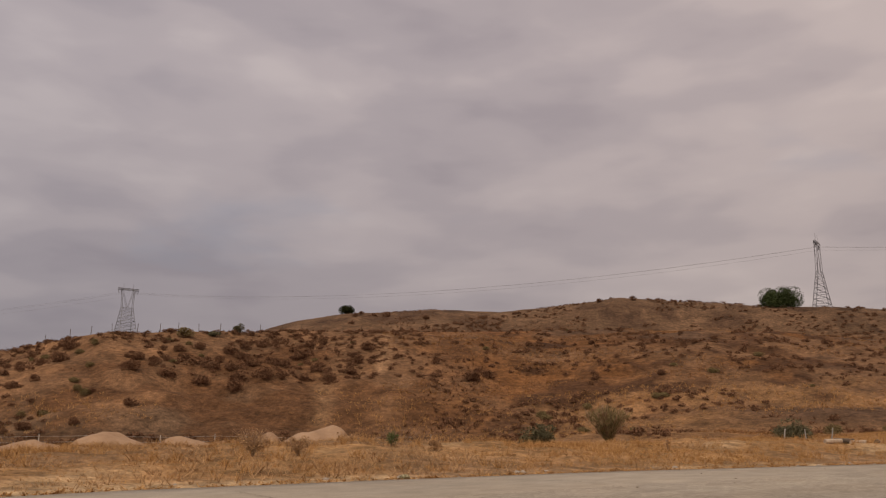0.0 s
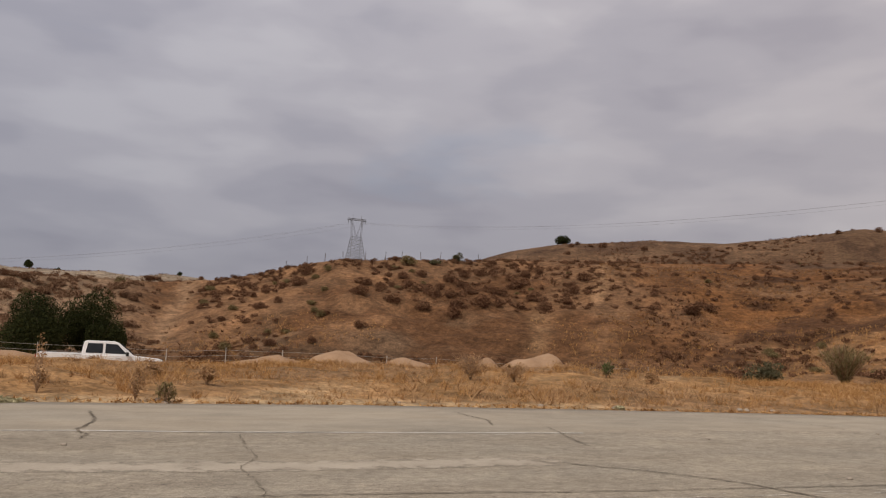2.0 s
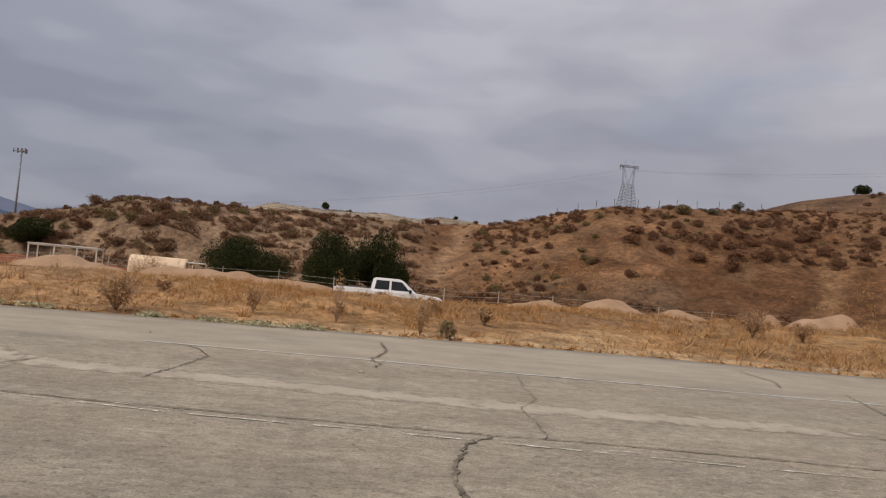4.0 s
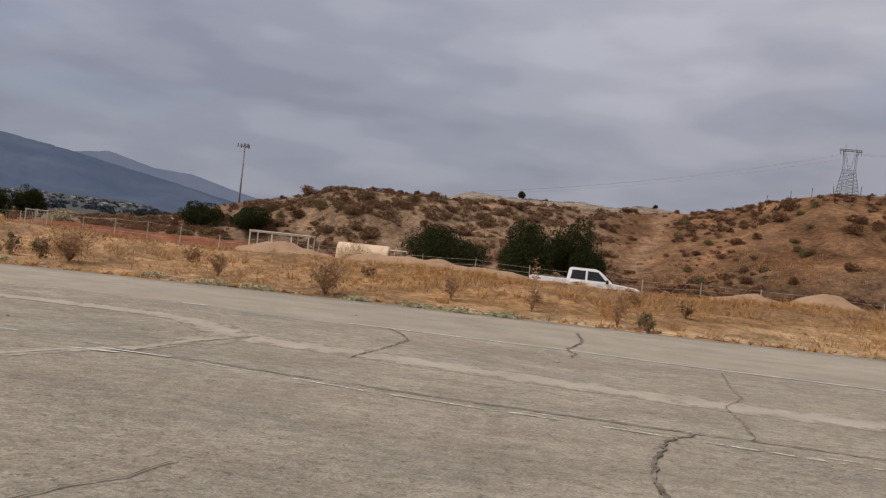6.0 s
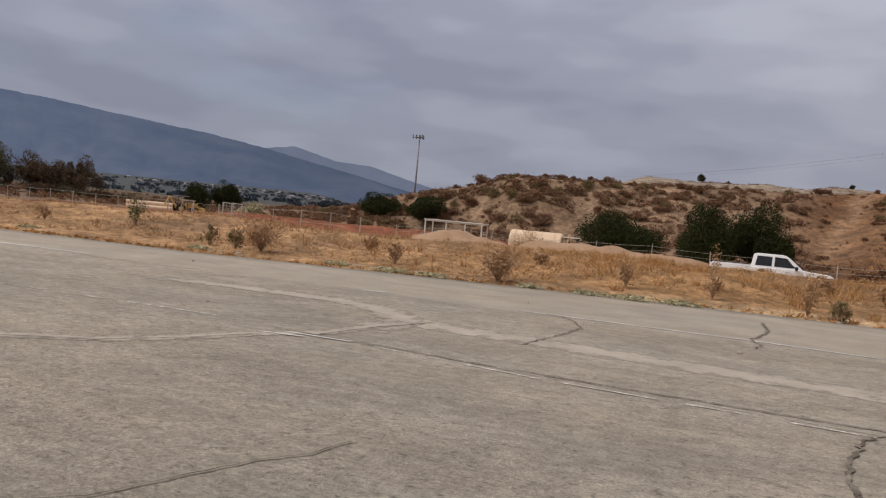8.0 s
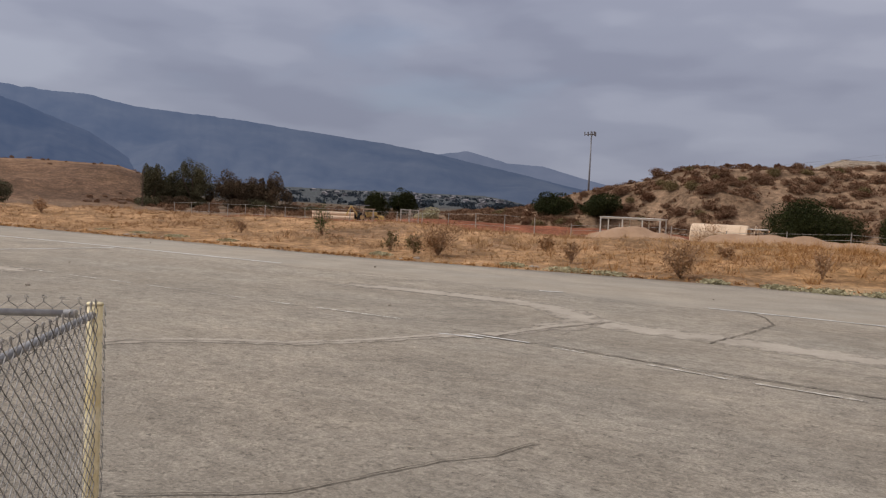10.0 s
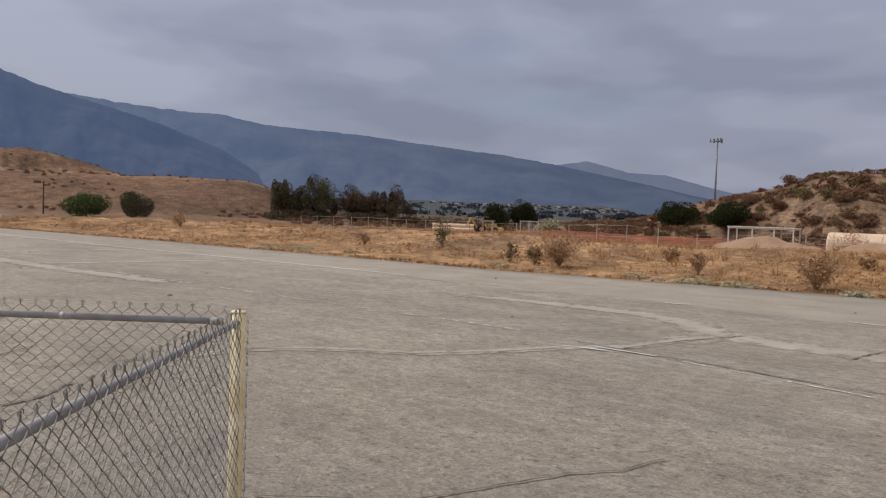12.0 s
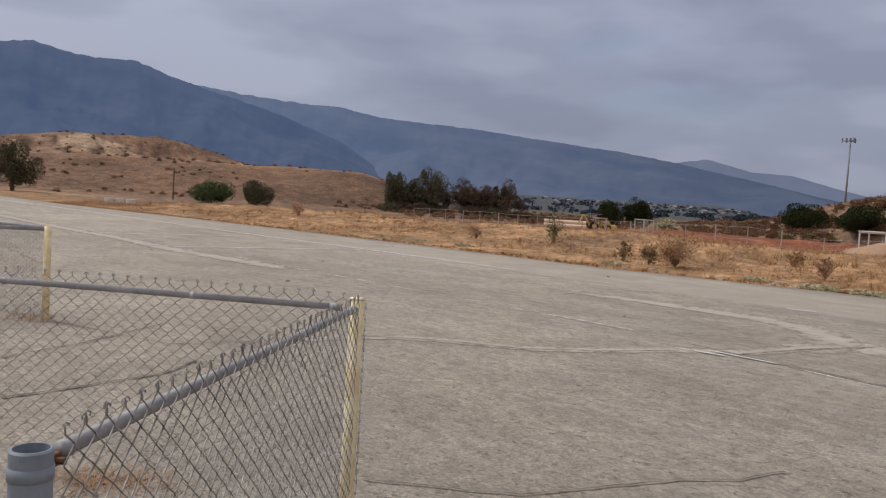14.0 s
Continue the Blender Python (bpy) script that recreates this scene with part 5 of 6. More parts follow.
for _k in range(16):
    _u, _w = _g.uniform(-42, 55), _g.uniform(23, 40)
    _h = _g.uniform(0.35, 0.65)
    _q = spot((_u - _w) / math.sqrt(2), (_u + _w) / math.sqrt(2))
    if _k % 4:
        build_weed("dry_bush", "dry brown bush in the tall grass of the bank", _q, _h, _h * 0.75, 26, M_WEED, 320, 700 + 3 * _k, 0.08)
    else:
        build_weed("tall_weed", "thin upright dead weed in the tall grass", _q, _h * 1.4, 0.22, 12, M_STRAW, 120, 700 + 3 * _k, 0.05)
for _k, (_x, _y, _r) in enumerate(((-20.3, 7.6, 0.55), (-19.4, 8.3, 0.4), (-16.6, 11.3, 0.42), (-15.9, 12.0, 0.45), (-15.2, 12.8, 0.4), (-21.4, 6.5, 0.35), (-17.6, 10.2, 0.3), (6.0, 33.6, 0.5), (8.8, 36.3, 0.6), (-4.4, 23.9, 0.14), (-24.3, 3.3, 0.35), (-29.2, -1.3, 0.4), (-31.0, -3.1, 0.5), (-32.6, -4.6, 0.5), (-34.3, -6.2, 0.45))):
    _v, _f = foliage(620, (_r, _r, 0.1), 0.06, 5, 640 + _k, 0.0, 1.0, 0.26, (0.6, 0.75))
    _m = tagged(new("mat_weed", mesh_of("mat_weed", _v, _f, M_MAT)), "flat grey-green weed spreading over the asphalt edge", "weed", "mat weeds along the runway")
    _m.matrix_world = Matrix.Translation((_x, _y, float(plane(_x, _y)) - 0.01)) @ Matrix.Rotation(A45, 4, "Z") @ Matrix.Diagonal((1.5, 0.8, 1, 1))


# ---- track field ----
def build_mound(label, p, lx, ly, h, turn, seed, flat=1.9, soil=None):
    """A heap of bare soil with a soft crest."""
    n, k = 40, 22
    a, r = np.meshgrid(np.linspace(0, 2 * np.pi, n, endpoint=False), np.linspace(0.02, 1.25, k))
    x, y = np.cos(a) * r * lx, np.sin(a) * r * ly
    z = h * np.clip(1 - r**flat, -0.4, 1) * (1 + 0.35 * fbm(x + seed, y * 0.5, 2.2, seed, 3)) + 0.12 * fbm(x + seed, y, 0.7, seed + 5, 2) - 0.1
    v = np.concatenate([np.stack([x, y, z], -1).reshape(-1, 3), [[0, 0, h * 1.0 - 0.1]]])
    i = (np.arange(k - 1)[:, None] * n + np.arange(n)[None]).ravel()
    j = (np.arange(k - 1)[:, None] * n + (np.arange(n)[None] + 1) % n).ravel()
    me = mesh_of("dirt_mound", v, np.stack([i, j, j + n, i + n], 1), soil or M_DIRT)
    me.polygons.foreach_set("use_smooth", np.ones(len(me.polygons), bool))
    ob = tagged(new("dirt_mound", me), label, "mound", "dirt mounds of the track")
    ob.matrix_world = Matrix.Translation(p) @ Matrix.Rotation(turn, 4, "Z")


M_DIRT = rough_mat("bare_pinkish_soil", (0.3, 0.188, 0.112), (0.39, 0.255, 0.158), scale=0.8, rough=1.0, bump=0.4, bump_scale=9, fine=(9, 0.1))


def mound_at(label, b, d, el, lx, ly, seed, flat=1.9):
    p = at(b, d)
    build_mound(label, p, lx, ly, EYE + d * math.tan(radians(el)) - p.z + 0.1, A45, seed, flat)


mound_at("smooth bare tan dirt mound of the track", 29.3, 50, -0.25, 3.0, 2.6, 701)
mound_at("large smooth tan dirt mound of the track", 16.3, 52, 0.15, 3.1, 2.8, 702)
mound_at("low tan dirt mound of the track", 24.9, 51, -0.72, 2.6, 2.2, 703)
mound_at("low tan dirt mound of the track", 22.2, 52, -0.9, 2.2, 1.8, 704)
mound_at("small cut tan dirt mound of the track", 12.3, 52, -0.7, 1.6, 1.6, 705)
mound_at("low tan dirt mound of the track", 19.4, 51, -0.72, 1.3, 1.6, 706)
mound_at("broad tan dirt bank of the track", 8.5, 52, -0.95, 3.4, 2.0, 711)
mound_at("long tan dirt berm of the track", 54.2, 49, -1.1, 7.5, 2.2, 707, 4.5)
mound_at("rounded tan dirt mound beside the shelter", 65.0, 49, -1.2, 4.4, 2.4, 709, 3.2)
mound_at("low tan dirt mound beside the shelter", 62.6, 49, -1.55, 2.6, 2.0, 710)
mound_at("low sandy dirt mound by the fence", 34.2, 52, -1.1, 3.6, 2.4, 712)



def build_fence(name, label, u0, u1, w, step, height, wires, lean):
    """Posts with wires strung between, along the runway's direction."""
    g = np.random.default_rng(int(u0 * 10) & 255)
    n = int(abs(u1 - u0) / step) + 1
    root = thing(name, label, "fence")
    tops = []
    bm = bmesh.new()
    rod(bm, (0, 0, -0.3), (0, 0, height), 0.035, 0.03, 7)
    me = finish("post", bm, M_POST)
    for k in range(n):
        u = u0 + (u1 - u0) * k / (n - 1)
        x, y = (u - w) / math.sqrt(2), (u + w) / math.sqrt(2)
        p = Vector((x, y, float(land(x, y))))
        ob = part("post", me, None, root)
        ob.matrix_world = Matrix.Translation(p) @ Euler((g.normal(0, lean), g.normal(0, lean), 0)).to_matrix().to_4x4()
        tops.append(p)
    for z in wires:
        path = []
        for a, b in zip(tops, tops[1:]):
            for s in (0, 0.5):
                q = a.lerp(b, s)
                path.append((q.x, q.y, q.z + z - 0.03 * math.sin(math.pi * s)))
        part("wire", mesh_of("wire", *tubes([path], 0.012, 3), M_WIRE), None, root)
    return root


build_fence("wire_fence", "grey post-and-wire fence round the dirt track", -26, 42, 57, 3.7, 1.55, (0.35, 0.7, 1.05, 1.4), 0.02)
build_fence("mesh_fence", "pale steel fence posts with strung wire before red earth", -66, -27, 53, 2.3, 1.75, (0.1, 0.9, 1.7), 0.02)


def build_rim_fence():
    """Old posts left standing along the hill's rim."""
    g = np.random.default_rng(14)
    bm = bmesh.new()
    rod(bm, (0, 0, -0.3), (0, 0, 1.25), 0.04, 0.035, 6)
    me = finish("rim_post", bm, M_BARK)
    for k in range(20):
        b = 8 + k * 1.35 + g.uniform(-0.2, 0.2)
        ob = tagged(new("rim_post", me), "old wooden fence post on the hill's rim", "post", "posts along the rim")
        ob.matrix_world = Matrix.Translation(at(b, float(knots(b, RIM_AT)) + 2)) @ Euler((g.normal(0, 0.05), g.normal(0, 0.05), 0)).to_matrix().to_4x4()


build_rim_fence()


def build_gate(p, turn):
    g = thing("gate", "pale grey steel-tube gate panels in the fence", "gate", Matrix.Translation(p) @ Matrix.Rotation(turn, 4, "Z"))
    bm = bmesh.new()
    for x in (-0.75, -0.05, 0.05, 0.75):
        rod(bm, (x, 0, 0), (x, 0, 1.9), 0.03, n=8)
    for z in (0.15, 1.85):
        rod(bm, (-0.75, 0, z), (0.75, 0, z), 0.025, n=8)
    part("gate_frame", bm, M_POST, g)
    bm = bmesh.new()
    rod(bm, (0, 0, 0.1), (0, 0, 1.85), 0.008, n=5)
    me = finish("bar", bm, M_POST)
    for k in range(14):
        ob = part("bar", me, None, g)
        ob.location = (-0.68 + k * 0.105, 0.0, 0)


build_gate(at(80.6, 57), radians(45))


def build_shelter(p, turn):
    """A flat roof on slim posts, open on all sides."""
    s = thing("shelter", "open shade shelter with a flat roof on pale posts", "shelter", Matrix.Translation(p) @ Matrix.Rotation(turn, 4, "Z"))
    bm = bmesh.new()
    box(bm, (0, 0, 2.42), (5.0, 2.8, 0.07), bevel=0.015)
    part("roof", bm, M_PALE, s, "flat pale roof sheet")
    bm = bmesh.new()
    for y in (-1.3, 1.3):
        box(bm, (0, y, 2.33), (4.9, 0.08, 0.1))
    for x in (-2.4, -0.8, 0.8, 2.4):
        box(bm, (x, 0, 2.33), (0.08, 2.5, 0.08))
    part("roof_frame", bm, M_PALE, s)
    bm = bmesh.new()
    box(bm, (0, 0, 1.05), (0.1, 0.1, 2.5), bevel=0.01)
    me = finish("post", bm, M_PALE)
    for x in (-2.4, -0.6, 1.0, 2.4):
        for y in (-1.3, 1.3):
            ob = part("post", me, None, s)
            ob.location = (x, y, 0)


_p = at(65.4, 70)
build_shelter(_p + Vector((0, 0, EYE + 70 * math.tan(radians(-0.25)) - 2.45 - _p.z)), radians(45 + 8))


def build_tank(p, turn):
    """A tan half-round storage hut with closed ends."""
    t = thing("storage_tank", "tan half-round storage hut behind the dirt berm", "hut", Matrix.Translation(p) @ Matrix.Rotation(turn, 4, "Z"))
    r, half = 1.25, 2.35
    prof = [(-r, -0.3), (-r, 0.9)] + [(-r * math.cos(a), 0.9 + 1.15 * math.sin(a)) for a in np.linspace(0.12, math.pi - 0.12, 14)] + [(r, 0.9), (r, -0.3)]
    bm = bmesh.new()
    a = [[bm.verts.new((x, y * s + o, z if z < 0.9 else 0.9 + (z - 0.9) * k)) for y, z in prof] for x, s, k, o in ((-half, 0.93, 0.95, 0), (-half + 0.12, 1, 1, 0), (half - 0.12, 1, 1, 0), (half, 0.93, 0.95, 0))]
    for p0, p1 in zip(a, a[1:]):
        for i in range(len(prof) - 1):
            bm.faces.new((p0[i], p0[i + 1], p1[i + 1], p1[i]))
    bm.faces.new(a[0])
    bm.faces.new(a[-1][::-1])
    part("shell", bm, M_TAN, t)
    for k in range(5):
        bm = bmesh.new()
        x = -half + 0.5 + k * 1.2
        ring = [(x, y * 1.012, z * 1.006 + 0.004) for y, z in prof[1:-1]]
        me = mesh_of("rib", *tubes([ring], 0.025, 4), M_TAN)
        bm.free()
        part("rib", me, None, t)
    bm = bmesh.new()
    box(bm, (half + 0.7, 0.3, 1.75), (1.5, 2.2, 0.07))
    part("awning", bm, M_PALE, t, "small flat awning")
    for y in (-0.7, 1.3):
        bm = bmesh.new()
        box(bm, (half + 1.35, y, 0.8), (0.09, 0.09, 1.9))
        part("awning_post", bm, M_BARK, t)


_p = at(59.85, 76)
build_tank(Vector((_p.x, _p.y, EYE + 76 * math.tan(radians(-0.42)) - 2.05)), radians(45 + 6))


def build_truck(p, turn):
    """A crew-cab pickup; x is its front."""
    t = thing("pickup_truck", "white crew-cab pickup truck on the field road", "truck", Matrix.Translation(p) @ Matrix.Rotation(turn, 4, "Z"))
    bm = bmesh.new()
    prism(bm, [(-2.95, 0.5), (2.75, 0.42), (2.9, 0.55), (2.92, 0.95), (2.8, 1.08), (1.55, 1.2), (1.2, 1.22), (-0.95, 1.22), (-0.95, 1.18), (-2.95, 1.18)], -0.98, 0.98)
    bmesh.ops.bevel(bm, geom=[e for e in bm.edges], offset=0.05, segments=2, affect="EDGES", profile=0.6)
    body = part("body", bm, M_WHITE, t)
    bm = bmesh.new()
    lower = [(-0.98, 1.2), (1.5, 1.2), (0.75, 1.83), (0.55, 1.9), (-0.75, 1.9), (-0.88, 1.84)]
    prism(bm, lower, -0.86, 0.86)
    for v in bm.verts:
        if v.co.z > 1.5:
            v.co.y *= 0.86
    bmesh.ops.bevel(bm, geom=[e for e in bm.edges], offset=0.04, segments=2, affect="EDGES", profile=0.6)
    part("cab", bm, M_WHITE, t)
    for side in (-1, 1):
        for name, quad in (("side_window", [(-0.78, 1.3), (0.0, 1.3), (0.0, 1.78), (-0.7, 1.78)]), ("side_window", [(0.12, 1.3), (1.12, 1.3), (0.66, 1.76), (0.12, 1.78)])):
            bm = bmesh.new()
            vs = []
            for x, z in quad:
                f = (z - 1.2) / 0.7
                vs.append((x, side * (0.872 - 0.12 * f), z))
            q = [bm.verts.new(v) for v in vs] + [bm.verts.new((v[0], v[1] - side * 0.03, v[2])) for v in vs]
            bm.faces.new(q[:4])
            bm.faces.new(q[4:])
            for i in range(4):
                bm.faces.new((q[i], q[(i + 1) % 4], q[4 + (i + 1) % 4], q[4 + i]))
            part(name, bm, M_GLASS, t, "dark window")
        bm = bmesh.new()
        box(bm, (1.15, side * 1.06, 1.3), (0.14, 0.2, 0.2), bevel=0.03)
        part("mirror", bm, M_BLACK, t, "black mirror")
        bm = bmesh.new()
        box(bm, (2.88, side * 0.78, 0.9), (0.1, 0.32, 0.2), bevel=0.02)
        part("headlight", bm, M_LAMP, t, "clear headlight")
        bm = bmesh.new()
        box(bm, (-2.96, side * 0.88, 0.95), (0.05, 0.16, 0.4), bevel=0.01)
        part("tail_light", bm, M_RED, t, "red tail light")
        for x in (-0.35, 0.75):
            bm = bmesh.new()
            box(bm, (x, side * 0.99, 1.08), (0.2, 0.03, 0.04), bevel=0.008)
            part("door_handle", bm, M_CHROME, t)
        for x in (-1.85, 1.9):
            bm = bmesh.new()
            rod(bm, (x, side * 0.76, 0.4), (x, side * 1.0, 0.4), 0.4, n=28)
            bmesh.ops.bevel(bm, geom=[e for e in bm.edges if len(e.link_faces) == 2 and e.calc_face_angle(0) > 1], offset=0.04, segments=2, affect="EDGES")
            wheel = part("wheel", bm, M_BLACK, t, "black tyre")
            bm = bmesh.new()
            rod(bm, (x, side * 0.98, 0.4), (x, side * 1.015, 0.4), 0.24, 0.22, n=20)
            part("rim", bm, M_CHROME, wheel, "bright steel rim")
    bm = bmesh.new()
    s = [bm.verts.new(v) for v in ((1.42, -0.74, 1.29), (1.42, 0.74, 1.29), (0.85, 0.66, 1.78), (0.85, -0.66, 1.78))]
    f = bm.faces.new(s)
    r = bmesh.ops.extrude_face_region(bm, geom=[f])
    bmesh.ops.translate(bm, vec=(0.035, 0, 0.03), verts=[v for v in r["geom"] if isinstance(v, bmesh.types.BMVert)])
    part("windscreen", bm, M_GLASS, t, "dark windscreen")
    bm = bmesh.new()
    box(bm, (-0.93, 0, 1.52), (0.05, 1.3, 0.36), bevel=0.01)
    part("rear_window", bm, M_GLASS, t, "dark rear window")
    bm = bmesh.new()
    box(bm, (2.95, 0, 0.55), (0.16, 1.9, 0.22), bevel=0.04)
    part("front_bumper", bm, M_CHROME, t, "bright bumper")
    bm = bmesh.new()
    box(bm, (-3.02, 0, 0.58), (0.16, 1.9, 0.2), bevel=0.04)
    part("rear_bumper", bm, M_CHROME, t, "bright bumper")
    bm = bmesh.new()
    box(bm, (2.93, 0, 0.9), (0.05, 1.1, 0.26), bevel=0.02)
    part("grille", bm, M_BLACK, t, "black grille")
    bm = bmesh.new()
    for y in (-0.93, 0.93):
        box(bm, (-1.95, y, 1.21), (1.95, 0.1, 0.07), bevel=0.015)
    part("bed_rail", bm, M_WHITE, t)
    bm = bmesh.new()
    box(bm, (-1.95, 0, 1.187), (1.9, 1.74, 0.012))
    part("bed_floor", bm, M_BLACK, t, "dark bed liner")


_p = at(44.6, 45.5)
_p.z = EYE + 45.5 * math.tan(radians(-0.47)) - 1.9
build_truck(_p, radians(45))

M_LOG = rough_mat("split_wood", (0.3, 0.22, 0.15), (0.46, 0.37, 0.28), scale=6, bump=0.4)
# marker posts at the slope's foot
for _b, _lean in ((-14.1, 0.12), (-15.4, -0.1), (-16.8, 0.16)):
    bm = bmesh.new()
    rod(bm, (0, 0, -0.2), (0, 0, 0.72), 0.035, 0.03, 8)
    rod(bm, (0, 0, 0.72), (0, 0, 0.75), 0.038, 0.02, 8)
    _o = tagged(new("marker_post", finish("marker_post", bm, M_POST)), "short leaning white marker post in dry grass", "post", "marker posts at the slope's foot")
    _o.matrix_world = Matrix.Translation(at(_b, 53)) @ Euler((0.05, _lean, 0)).to_matrix().to_4x4()


def build_sawhorse(p, turn):
    """Two pairs of splayed legs under one beam."""
    t = thing("sawhorse", "pale wooden sawhorse standing on red earth", "sawhorse", Matrix.Translation(p) @ Matrix.Rotation(turn, 4, "Z"))
    bm = bmesh.new()
    box(bm, (0, 0, 1.25), (1.6, 0.1, 0.14), bevel=0.01)
    part("beam", bm, M_LOG, t)
    for x in (-0.6, 0.6):
        for y in (-0.42, 0.42):
            bm = bmesh.new()
            rod(bm, (x, y, -0.05), (x, 0, 1.25), 0.045, n=6)
            part("leg", bm, M_LOG, t)


build_sawhorse(at(83.5, 92), radians(60))
# logs and stones at the slope's foot
for _k, (_b, _d, _l, _a) in enumerate(((-16.9, 50, 1.0, 0.3), (-18.3, 50.5, 1.2, 0.6), (-17.5, 51, 1.0, 2.6), (-19.3, 49.5, 0.8, 1.2))):
    bm = bmesh.new()
    rod(bm, (-_l / 2, 0, 0.15), (_l / 2, 0, 0.2), 0.15, 0.12, 11)
    bmesh.ops.bevel(bm, geom=[e for e in bm.edges if e.calc_face_angle(0) > 1], offset=0.02, segments=1, affect="EDGES")
    _o = tagged(new("log", finish("log", bm, M_LOG if _k < 2 else M_BARK)), "cut pale log lying in dry grass", "log", "logs at the slope's foot")
    _o.matrix_world = Matrix.Translation(at(_b, _d)) @ Matrix.Rotation(_a, 4, "Z")


def build_stones():
    g = np.random.default_rng(77)
    kinds = []
    for k in range(3):
        bm = bmesh.new()
        bmesh.ops.create_icosphere(bm, subdivisions=2, radius=1)
        for v in bm.verts:
            v.co *= 1 + 0.28 * noise.noise(v.co * 1.3 + Vector((k * 5, 0, 0)))
            v.co.z *= 0.65
        kinds.append(finish("stone", bm, M_STONE))
    for k in range(70):
        near = k < 34
        u = g.uniform(-30, 36)
        w = g.uniform(6, 18.5) if near else EDGE + float(edge(u)) + g.uniform(-0.2, 0.8)
        r = g.uniform(0.015, 0.045) if near else g.uniform(0.04, 0.12)
        if k == 0:
            u, w, r = 13.77, 20.1, 0.14
        x, y = (u - w) / math.sqrt(2), (u + w) / math.sqrt(2)
        o = tagged(new("stone", kinds[k % 3]), "small loose stone on the asphalt" if near else "dusty stone along the asphalt edge", "stone", "loose stones")
        z = float(plane(x, y)) + 0.012 if near else float(land(x, y))
        o.matrix_world = Matrix.Translation((x, y, z)) @ Matrix.Rotation(g.uniform(0, 6), 4, "Z") @ Matrix.Diagonal((r, r * g.uniform(0.7, 1.3), r, 1))


build_stones()


# ---- the near fence ----
POST_A, PIPE_A = Vector((-3.30, -0.392, 0)), Vector((-1.40, -0.522, 0))


def chain_link(a, b, height, pitch, r, seed):
    """Woven wire between a and b: zigzag wires that hook round each other, with bent tips above the rail."""
    g = np.random.default_rng(seed)
    a, b = np.array(a, float), np.array(b, float)
    d = b - a
    n = int(np.linalg.norm(d[:2]) / pitch)
    t = d / n
    side = np.array([-d[1], d[0], 0]) / np.linalg.norm(d[:2])
    step = pitch * 0.86
    m = int(height / step)
    paths = []
    for k in range(n):
        pts = []
        for i in range(m + 1):
            f = ((i + k) % 2) * 1.0
            x = a + t * (k + f + 0.0) + side * (0.0012 if f else -0.0012)
            sway = g.normal(0, 0.0015)
            for bend in (-0.07, 0.07):
                pts.append(x + [sway, 0, 0.03 + (i + bend) * step])
        top = pts[-1]
        tip = t * (0.42 if (m + k) % 2 else -0.3)
        lift = g.uniform(0.7, 1.1)
        pts += [top + [0, 0, 0.008 * lift], top + [0, 0, 0.015 * lift] + tip * 0.5, top + [0, 0, 0.019 * lift], top + [0, 0, 0.015 * lift] - tip * 0.8, top + [0, 0, 0.008 * lift] - tip * 0.7]
        paths.append(pts)
    return tubes(paths, r, 4)


def ring_of(bm, c, r, h):
    rod(bm, (c[0], c[1], c[2] - h / 2), (c[0], c[1], c[2] + h / 2), r, n=24)


def open_pipe(bm, x, y, z0, z1, r, wall):
    """A pipe that is open at its top."""
    n = 28
    ring = lambda rr, z: [bm.verts.new((x + math.cos(i * 2 * math.pi / n) * rr, y + math.sin(i * 2 * math.pi / n) * rr, z)) for i in range(n)]
    loops = [ring(r, z0), ring(r, z1 - 0.003), ring(r - 0.003, z1), ring(r - wall, z1), ring(r - wall, z1 - 0.12)]
    for p, q in zip(loops, loops[1:]):
        for i in range(n):
            bm.faces.new((p[i], p[(i + 1) % n], q[(i + 1) % n], q[i]))
    bm.faces.new(loops[-1])


def base_z(x, y):
    return float(plane(x, y))


